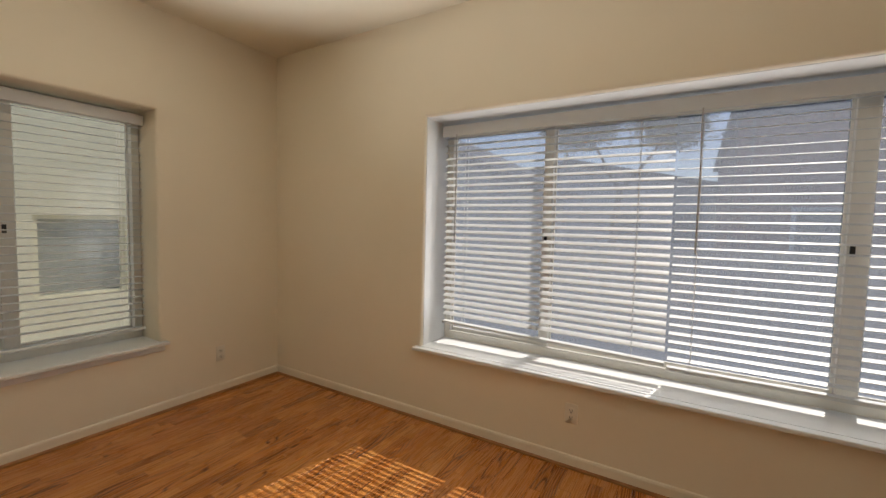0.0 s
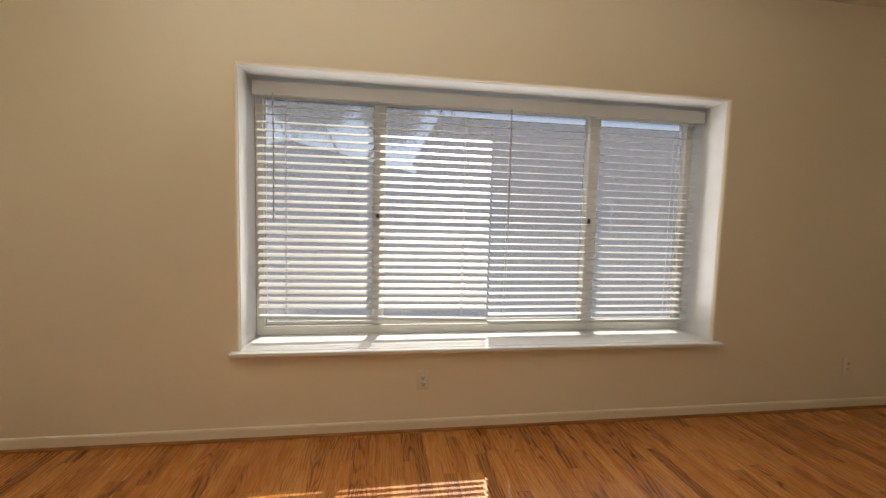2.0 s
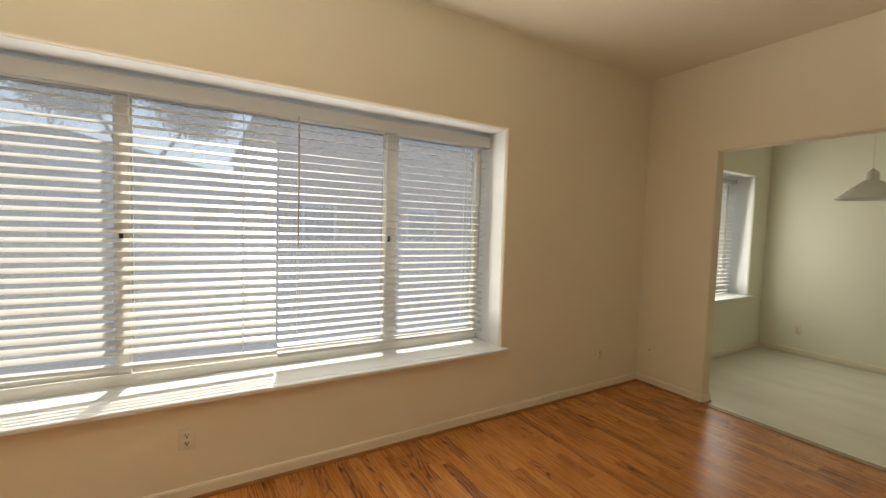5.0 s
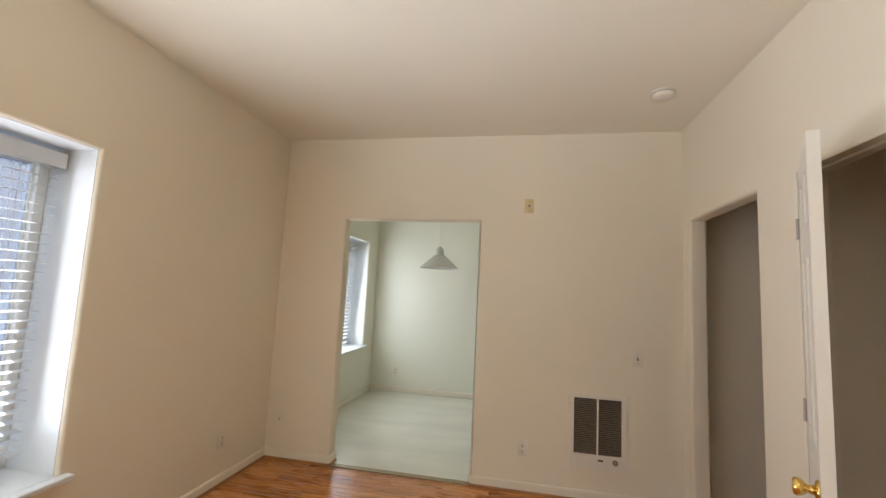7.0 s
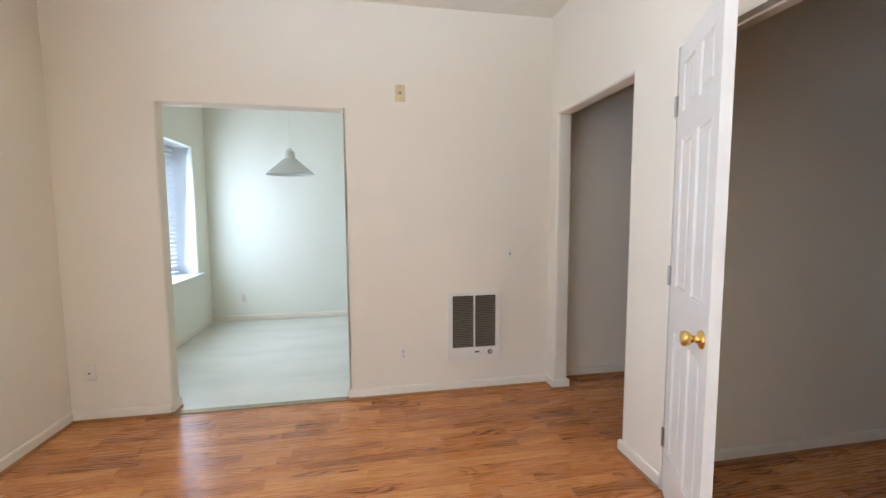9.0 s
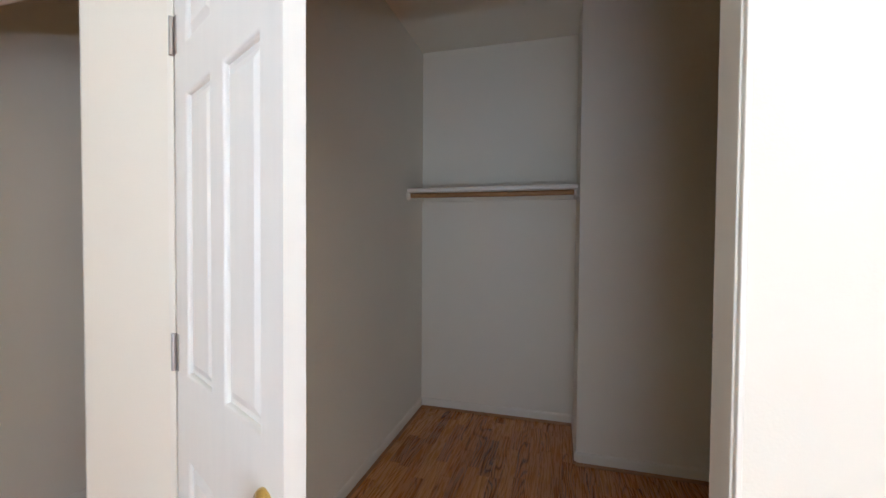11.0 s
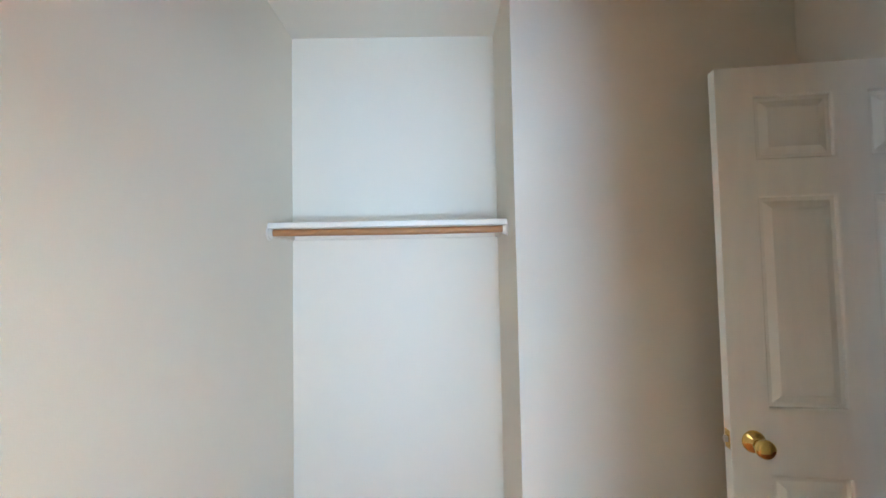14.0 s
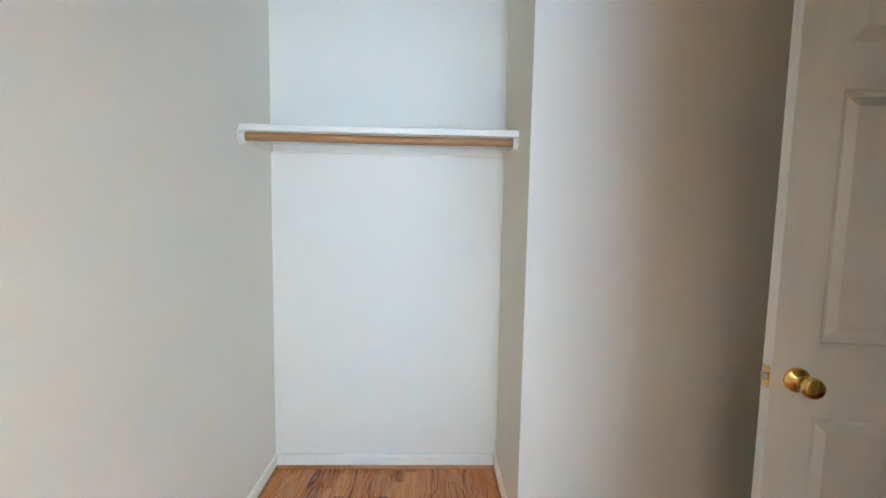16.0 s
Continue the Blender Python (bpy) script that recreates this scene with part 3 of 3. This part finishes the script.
part("stop", boxed(0.690, 1.844, -0.655, -0.615, 2.028, 2.04, 0.004), TRIM, jamb)
frame2 = thing("door_frame", pose(0, 0, 0), "painted wooden jamb of the door beyond the closet", "door frame")
frame2["kind"] = "structure"
part("side_jamb", boxed(-0.525, -0.397, -1.69, -1.672, 0, 2.06, 0.002), TRIM, frame2)
part("side_jamb", boxed(-0.525, -0.397, -0.918, -0.90, 0, 2.06, 0.002), TRIM, frame2)
part("head_jamb", boxed(-0.525, -0.397, -1.672, -0.918, 2.045, 2.06, 0.002), TRIM, frame2)


# ---- closet fittings ----
shelf = thing("closet_shelf", pose(0, 0, 0), "white painted closet shelf on wall cleats", "shelf")
part("board", boxed(0.855, 1.985, -2.822, -2.496, 1.640, 1.658, 0.002), TRIM, shelf)
part("nosing", boxed(0.855, 1.985, -2.496, -2.480, 1.636, 1.664, 0.004), TRIM, shelf)
for x0, x1 in ((0.853, 0.868), (1.972, 1.987)):
    part("cleat", boxed(x0, x1, -2.82, -2.525, 1.60, 1.64, 0.003), PAINT, shelf)
part("back_cleat", boxed(0.868, 1.972, -2.823, -2.806, 1.60, 1.64, 0.003), PAINT, shelf)
rod = thing("closet_rod", pose(0, 0, 0), "bare wooden clothes rod under the closet shelf", "closet rod")
smooth(part("rod", tube([(0.868, -2.505, 1.617), (1.3, -2.505, 1.614), (1.972, -2.505, 1.617)], 0.017, 18), ROD, rod))
for x, turn in ((0.853, 90), (1.987, -90)):
    cup = smooth(part("rod_socket", lathe([(0, 0), (0.034, 0), (0.034, 0.006), (0.026, 0.01), (0.024, 0.024), (0.019, 0.024), (0.019, 0.012), (0, 0.012)], 24), WHITE_PLATE, rod, "white rod socket"))
    cup.matrix_basis = pose(x, -2.505, 1.616, 0, turn, 0)


# ---- wall plates and fixtures ----
def plate(name, m, mat, label, category, kind):
    """A wall plate 70 x 114 mm with its face towards -y of m."""
    ob = thing(name, m, label, category, "wall plates")
    smooth(part("plate", boxed(-0.035, 0.035, -0.006, 0.0, -0.057, 0.057, 0.0025), mat, ob))
    if kind == "outlet":
        for z in (0.02, -0.02):
            bm = lathe([(0, 0), (0.0165, 0), (0.0165, 0.0022), (0.015, 0.0032), (0, 0.0032)], 24)
            face = smooth(part("receptacle", bm, mat, ob))
            face.matrix_basis = pose(0, -0.006, z, 90, 0, 0)
            for x, h in ((-0.0066, 0.0050), (0.0066, 0.0042)):
                slot = part("slot", boxed(x - 0.0016, x + 0.0016, h * -1.0, h, 0.0030, 0.0038), SLOT, face)
            part("ground_hole", boxed(-0.003, 0.003, -0.0125, -0.0072, 0.0030, 0.0038), SLOT, face)
        screw_z = (0.0,)
    elif kind == "switch":
        part("toggle_slot", boxed(-0.005, 0.005, -0.0072, -0.006, -0.012, 0.012), SLOT, ob)
        toggle = part("toggle", boxed(-0.0038, 0.0038, -0.016, 0.0, -0.005, 0.005, 0.0015), mat, ob)
        toggle.matrix_basis = pose(0, -0.006, 0.002, -24, 0, 0)
        screw_z = (0.03, -0.03)
    else:
        ring = smooth(part("jack_ring", lathe([(0, 0), (0.012, 0), (0.012, 0.003), (0.007, 0.004), (0.007, 0.002), (0, 0.002)], 24), STEEL if kind == "button" else mat, ob))
        ring.matrix_basis = pose(0, -0.006, 0, 90, 0, 0)
        core = smooth(part("jack_core", lathe([(0, 0), (0.0048, 0), (0.0048, 0.006), (0, 0.007)], 16), SLOT, ob))
        core.matrix_basis = pose(0, -0.0065, 0, 90, 0, 0)
        screw_z = (0.042, -0.042)
    for z in screw_z:
        screw = part("screw", lathe([(0, 0), (0.003, 0), (0.002, 0.0012), (0, 0.0014)], 12), STEEL, ob)
        screw.matrix_basis = pose(0, -0.006, z, 90, 0, 0)
    return ob


def on_north(x, z):
    return pose(x, Y_N, z)


def on_east(y, z):
    return pose(X_E, y, z, 0, 0, -90)


plate("wall_outlet", on_north(-0.424, 0.315), PLATE, "ivory double outlet on the wall under the wide window", "outlet", "outlet")
plate("wall_outlet", on_north(2.589, 0.318), WHITE_PLATE, "white double outlet on the wall near the room corner", "outlet", "outlet")
plate("wall_outlet", pose(X_W, 2.15, 0.316, 0, 0, 90), PLATE, "ivory double outlet on the wall beside the side window", "outlet", "outlet")
plate("wall_outlet", on_east(0.542, 0.318), WHITE_PLATE, "white double outlet on the wall beside the kitchen opening", "outlet", "outlet")
plate("cable_jack", on_east(2.546, 0.322), WHITE_PLATE, "white cable jack plate with a dark socket near the corner", "wall jack", "jack")
plate("wall_outlet", pose(K_E, 2.31, 0.30, 0, 0, -90), WHITE_PLATE, "white outlet on the far kitchen wall", "outlet", "outlet")
plate("light_switch", on_east(-0.263, 1.032), WHITE_PLATE, "white toggle light switch on the wall above the heater", "light switch", "switch")
plate("door_chime_plate", on_east(0.541, 2.157), YELLOW_PLATE, "yellowed plate with a round metal button high on the wall", "wall jack", "button")

heater = thing("wall_heater", on_east(0.012, 0.487), "white recessed electric wall heater with dark louvres", "heater")
part("frame", slab([-0.2, -0.166, -0.006, 0.006, 0.164, 0.2], [-0.255, -0.155, 0.236, 0.255], {(1, 1), (3, 1)}, -0.018, 0.0, along_x, lambda u, z: 0.003), ENAMEL, heater)
part("back_plate", boxed(-0.168, 0.166, -0.003, -0.0005, -0.157, 0.238), SLOT, heater)
louvre = bmesh.new()
box(louvre, -0.080, 0.080, -0.009, 0.0, -0.0011, 0.0011)
first = part("louvre", louvre, LOUVRE, heater)
k = 0
for x in (-0.086, 0.085):
    for n in range(30):
        one = first if k == 0 else new("louvre", first.data)
        one.parent = heater
        one.matrix_basis = pose(x, -0.005, -0.149 + n * 0.0129, 28, 0, 0) @ Matrix.Diagonal((1.0 if x < 0 else 0.985, 1, 1, 1))
        k += 1
dial = smooth(part("thermostat_knob", lathe([(0, 0), (0.019, 0), (0.019, 0.006), (0.016, 0.016), (0.014, 0.018), (0, 0.018)], 24), LOUVRE, heater, "grey round thermostat knob"))
dial.matrix_basis = pose(0.119, -0.018, -0.194, 90, 0, 0)
part("pointer", boxed(0.1175, 0.1205, -0.0375, -0.036, -0.194, -0.180), ENAMEL, heater)
part("badge", boxed(0.003, 0.038, -0.0195, -0.018, -0.197, -0.185, 0.0005), SLOT, heater, "small dark maker's badge")

detector = thing("smoke_detector", pose(2.487, -0.243, CEIL), "round white smoke detector on the ceiling", "smoke detector")
smooth(part("base", lathe([(0, 0), (0.072, 0), (0.072, -0.010), (0, -0.010)], 40), WHITE_PLATE, detector))
smooth(part("cover", lathe([(0.066, -0.010), (0.066, -0.016), (0.062, -0.028), (0.05, -0.036), (0.02, -0.039), (0, -0.039)], 40), WHITE_PLATE, detector), 50)
part("vent_ring", lathe([(0.0665, -0.0115), (0.0668, -0.0115), (0.0668, -0.0145), (0.0665, -0.0145)], 40), SLOT, detector)

pendant = thing("pendant_lamp", pose(4.285, 1.478, 0), "white enamel cone pendant lamp hanging on a thin cord", "pendant lamp")
smooth(part("shade", lathe([(0.212, 1.700), (0.215, 1.702), (0.213, 1.708), (0.205, 1.714), (0.060, 1.842), (0.057, 1.840), (0.203, 1.710), (0.210, 1.699), (0.212, 1.700)], 56), LAMP_WHITE, pendant), 50)
smooth(part("neck", lathe([(0.061, 1.838), (0.056, 1.846), (0.043, 1.850), (0.043, 1.895), (0.040, 1.912), (0.030, 1.925), (0.016, 1.932), (0.010, 1.945), (0.0, 1.948)], 40), LAMP_WHITE, pendant), 50)
part("cord", tube([(0, 0, 1.94), (0.001, 0, 2.3), (0, 0, CEIL)], 0.0032, 8), WHITE_PLATE, pendant)
smooth(part("canopy", lathe([(0, CEIL), (0.055, CEIL), (0.053, CEIL - 0.012), (0.03, CEIL - 0.026), (0.006, CEIL - 0.03), (0, CEIL - 0.03)], 32), LAMP_WHITE, pendant))
smooth(part("bulb", lathe([(0.0, 1.735), (0.02, 1.738), (0.03, 1.752), (0.031, 1.765), (0.022, 1.79), (0.015, 1.82), (0.0, 1.84)], 20), LAMP_WHITE, pendant))


# ---- outside ----
GROUND_Z = -0.35
tagged(part("ground", boxed(-400, 400, -400, 400, GROUND_Z - 0.5, GROUND_Z), CONCRETE), "pale concrete yard running to the horizon", "ground", kind="structure")


def building(name, x0, x1, y0, y1, height, wall, roof, label, windows=(), gable=0.0, courses=0):
    """A house block; windows: (x, z, width, height) on the face at y0; gable: ridge rise, ridge along y; courses: shingle or board rows on that face."""
    ob = thing(name, pose(0, 0, 0), label, "building")
    part("wall", boxed(x0, x1, y0, y1, GROUND_Z, height), wall, ob)
    bm = bmesh.new()
    if gable:
        xm = (x0 + x1) / 2
        pts = [(x0 - 0.4, height - 0.15), (xm, height + gable), (x1 + 0.4, height - 0.15)]
        lows = [bm.verts.new((x, y0 - 0.35, z)) for x, z in pts] + [bm.verts.new((x, y0 - 0.35, z - 0.18)) for x, z in reversed(pts)]
        face = bm.faces.new(lows)
        out = bmesh.ops.extrude_face_region(bm, geom=[face])
        bmesh.ops.translate(bm, vec=(0, y1 - y0 + 0.7, 0), verts=[v for v in out["geom"] if isinstance(v, bmesh.types.BMVert)])
        part("roof", bm, roof, ob)
        tri = bmesh.new()
        a = [tri.verts.new(v) for v in ((x0, y0, height - 0.1), (x1, y0, height - 0.1), (xm, y0, height + gable - 0.25))]
        tf = tri.faces.new(a)
        out = bmesh.ops.extrude_face_region(tri, geom=[tf])
        bmesh.ops.translate(tri, vec=(0, 0.2, 0), verts=[v for v in out["geom"] if isinstance(v, bmesh.types.BMVert)])
        part("gable_wall", tri, wall, ob)
    else:
        part("roof", box(bm, x0 - 0.15, x1 + 0.15, y0 - 0.15, y1 + 0.15, height, height + 0.16, 0.01), roof, ob)
    if courses:
        rows = bmesh.new()
        step = (height - GROUND_Z) / courses
        for n in range(courses):
            z = GROUND_Z + n * step
            a = [rows.verts.new(v) for v in ((x0, y0 - 0.03, z), (x1, y0 - 0.03, z), (x1, y0 - 0.005, z + step), (x0, y0 - 0.005, z + step), (x0, y0, z), (x1, y0, z))]
            rows.faces.new(a[:4])
            rows.faces.new((a[0], a[4], a[5], a[1]))
        tagged(part("siding", rows, wall, ob), kind="stuff")
    for x, z, w, h in windows:
        win = part("window", slab([x, x + 0.07, x + w - 0.07, x + w], [z, z + 0.07, z + h - 0.07, z + h], {(1, 1)}, y0 - 0.06, y0 + 0.02, along_x), PALE_RENDER, ob)
        part("pane", boxed(x + 0.07, x + w - 0.07, y0 - 0.035, y0 - 0.03, z + 0.07, z + h - 0.07), DARK_PANE, win)
    return ob


building("neighbour_house", 0.75, 16.0, 10.0, 18.0, 3.44, BROWN_SHINGLE, ROOFING, "brown shingled house with a dark flat roof edge", [(1.6, 0.5, 0.8, 1.3), (4.2, 0.5, 0.9, 1.3), (7.4, 0.5, 0.9, 1.3)], 0.0, 22)
building("neighbour_garage", -9.5, -3.6, 8.2, 14.0, 2.6, GREY_SIDING, ROOFING, "grey boarded house with a low gable roof", [(-6.4, 0.6, 0.9, 1.1)], 1.5, 16)
building("far_house", -9.0, 0.7, 17.0, 24.0, 3.0, PALE_RENDER, ROOFING, "pale rendered house far behind the yard", [(-2.4, 0.8, 0.9, 1.2), (-0.6, 0.8, 0.9, 1.2)], 1.0, 14)
roof_ladder = thing("roof_ladder", pose(0.85, 9.93, 0), "thin metal ladder hooked over the roof edge", "ladder")
for x in (-0.15, 0.12):
    part("rail", tube([(x, 0, GROUND_Z), (x, -0.02, 3.70), (x, 0.25, 3.9), (x, 0.5, 3.77)], 0.02, 8), STEEL, roof_ladder)
for n in range(12):
    part("rung", tube([(-0.15, -0.01, n * 0.3), (0.12, -0.01, n * 0.3)], 0.013, 6), STEEL, roof_ladder)
vent = thing("roof_vent_block", pose(5.2, 12.0, 3.60), "grey roof hatch on the flat roof", "roof hatch")
part("box", boxed(-0.6, 0.6, -0.6, 0.6, 0, 0.35, 0.03), PALE_RENDER, vent)

side_house = thing("side_house", pose(0, 0, 0), "cream stucco house wall close beside the side window", "building")
part("wall", slab([-4.0, 1.83, 2.68, 7.0], [GROUND_Z, 0.42, 1.36, 6.0], {(1, 1)}, -6.3, -6.0, along_y), CREAM_STUCCO, side_house)
win = part("window", slab([1.83, 1.87, 2.63, 2.68], [0.42, 0.46, 1.32, 1.36], {(1, 1)}, -6.08, -6.02, along_y), CREAM_STUCCO, side_house)
part("pane", boxed(-6.06, -6.055, 1.87, 2.63, 0.46, 1.32), HAZY_PANE, win)

fence = thing("board_fence", pose(0, 7.2, GROUND_Z), "weathered wooden board fence across the yard", "fence")
first = part("board", boxed(0, 0.135, 0, 0.018, 0.05, 1.45, 0.003, 1), FENCE_WOOD, fence)
for n in range(62):
    one = first if n == 0 else new("board", first.data)
    one.parent = fence
    one.matrix_basis = pose(-3.2 + n * 0.142, 0, 0.02 * math.sin(n * 3.1))
for z in (0.3, 1.2):
    part("rail", boxed(-3.2, 5.6, 0.02, 0.07, z, z + 0.09, 0.004), FENCE_WOOD, fence)


def tree(x, y, height, seed, label):
    """A forked trunk with tapering limbs and a crown of many small leaf clumps."""
    rnd = random.Random(seed)
    ob = thing("tree", pose(x, y, GROUND_Z), label, "tree")
    limbs, tips = bmesh.new(), []

    def grow(p, d, length, r, depth):
        pts, radii = [p], [r]
        q = Vector(p)
        for k in range(4):
            d = (d + Vector((rnd.uniform(-1, 1), rnd.uniform(-1, 1), rnd.uniform(-0.3, 0.6))) * 0.16).normalized()
            q = q + d * length / 4
            pts.append(tuple(q))
            radii.append(r * (1 - 0.11 * (k + 1)))
        piece = tube(pts, radii, 8 if depth < 2 else 5)
        me = bpy.data.meshes.new("limb")
        piece.to_mesh(me)
        piece.free()
        limbs.from_mesh(me)
        bpy.data.meshes.remove(me)
        if depth >= 3:
            tips.extend(Vector(v) for v in pts[2:])
        if depth < 4:
            for k in range(3 if depth else 2):
                a = rnd.uniform(0, 2 * math.pi)
                grow(tuple(q), (d + Vector((math.cos(a), math.sin(a), rnd.uniform(0.0, 0.5))) * rnd.uniform(0.5, 0.9)).normalized(), length * rnd.uniform(0.45, 0.6) * (1.15 if depth else 0.9), radii[-1] * 0.75, depth + 1)

    grow((0, 0, 0), Vector((0.05, 0, 1)), height * 0.62, 0.13, 0)
    part("trunk", limbs, BARK, ob)
    verts, faces = [], []
    for tip in tips:
        for k in range(190):
            c = tip + Vector([rnd.gauss(0, 0.25) for _ in range(3)])
            u = Vector([rnd.gauss(0, 1) for _ in range(3)]).normalized()
            v = u.orthogonal().normalized()
            s = rnd.uniform(0.035, 0.07)
            n = len(verts)
            verts += [c - u * s, c + v * s * 0.45, c + u * s, c - v * s * 0.45]
            faces.append((n, n + 1, n + 2, n + 3))
    me = bpy.data.meshes.new("crown")
    me.from_pydata(verts, [], faces)
    me.materials.append(LEAVES)
    crown = new("crown", me)
    crown.parent = ob
    tagged(crown, "loose green crown with gaps", kind="stuff")
    return ob


tree(-1.7, 10.5, 4.3, 5, "forked garden tree with a loose green crown")


# ---- oak floors, strip by strip ----
STRIP = 0.066
strips = {}


def strip_mesh(length):
    key = round(length, 2)
    if key not in strips:
        bm = bmesh.new()
        half, h = STRIP / 2 - 0.0003, key / 2 - 0.0003
        low = [bm.verts.new((x, y, -0.008)) for x, y in ((-half, -h), (half, -h), (half, h), (-half, h))]
        rim = [bm.verts.new((x, y, -0.0006)) for x, y in ((-half, -h), (half, -h), (half, h), (-half, h))]
        top = [bm.verts.new((x, y, 0.0)) for x, y in ((-half + 0.0008, -h + 0.0008), (half - 0.0008, -h + 0.0008), (half - 0.0008, h - 0.0008), (-half + 0.0008, h - 0.0008))]
        for a, b in ((low, rim), (rim, top)):
            for k in range(4):
                bm.faces.new((a[k], a[(k + 1) % 4], b[(k + 1) % 4], b[k]))
        bm.faces.new(top)
        me = bpy.data.meshes.new("floor_strip")
        bm.to_mesh(me)
        bm.free()
        me.materials.append(OAK)
        strips[key] = me
    return strips[key]


def oak_floor(name, x0, x1, y0, y1, single, seed, label, notch=None):
    """Strips along y; those with x inside single are parts, the rest are joined. notch: (x, y), where west of x the floor stops at y."""
    rnd = random.Random(seed)
    under = boxed(x0, x1, notch[1] if notch else y0, y1, -0.1, -0.006)
    if notch:
        box(under, notch[0], x1, y0, notch[1], -0.1, -0.006)
    ob = tagged(part(name, under, SUBFLOOR), label, "floor", kind="structure")
    verts, faces = [], []
    x = x0
    while x < x1 - 0.002:
        w = min(STRIP, x1 - x)
        low = notch[1] if notch and x < notch[0] else y0
        y = low - rnd.uniform(0, 0.35)
        while y < y1 - 0.01:
            length = rnd.choice((0.26, 0.34, 0.42, 0.50, 0.60))
            a, b = max(y, low), min(y + length, y1)
            y += length
            if b - a < 0.004:
                continue
            if single[0] <= x < single[1] and w == STRIP:
                one = new("floor_strip", strip_mesh(b - a))
                one.parent = ob
                one.location = (x + w / 2, (a + b) / 2, 0)
            else:
                n, g, c = len(verts), 0.0003, 0.0008
                for inset, z in ((g, -0.008), (g, -0.0006), (g + c, 0.0)):
                    verts += [(x + inset, a + inset, z), (x + w - inset, a + inset, z), (x + w - inset, b - inset, z), (x + inset, b - inset, z)]
                for r in (0, 4):
                    faces += [(n + r + k, n + r + (k + 1) % 4, n + r + 4 + (k + 1) % 4, n + r + 4 + k) for k in range(4)]
                faces.append((n + 8, n + 9, n + 10, n + 11))
        x += w
    if faces:
        me = bpy.data.meshes.new("floor_strips")
        me.from_pydata(verts, [], faces)
        me.materials.append(OAK_JOINED)
        rest = new("floor_strips", me)
        rest.parent = ob
        tagged(rest, "oak laminate strips", kind="stuff")
    return ob


oak_floor("floor", X_W, 3.16, Y_S, Y_N, (1.05, 3.13), 3, "glossy orange oak strip laminate floor")
oak_floor("floor_hall", 2.1, 3.2, -2.78, Y_S, (9, 9), 4, "orange oak strip laminate hall floor")
oak_floor("floor_closet", -0.46, 1.988, -2.824, Y_S, (0.80, 1.99), 5, "orange oak strip laminate closet floor", (0.80, -2.305))
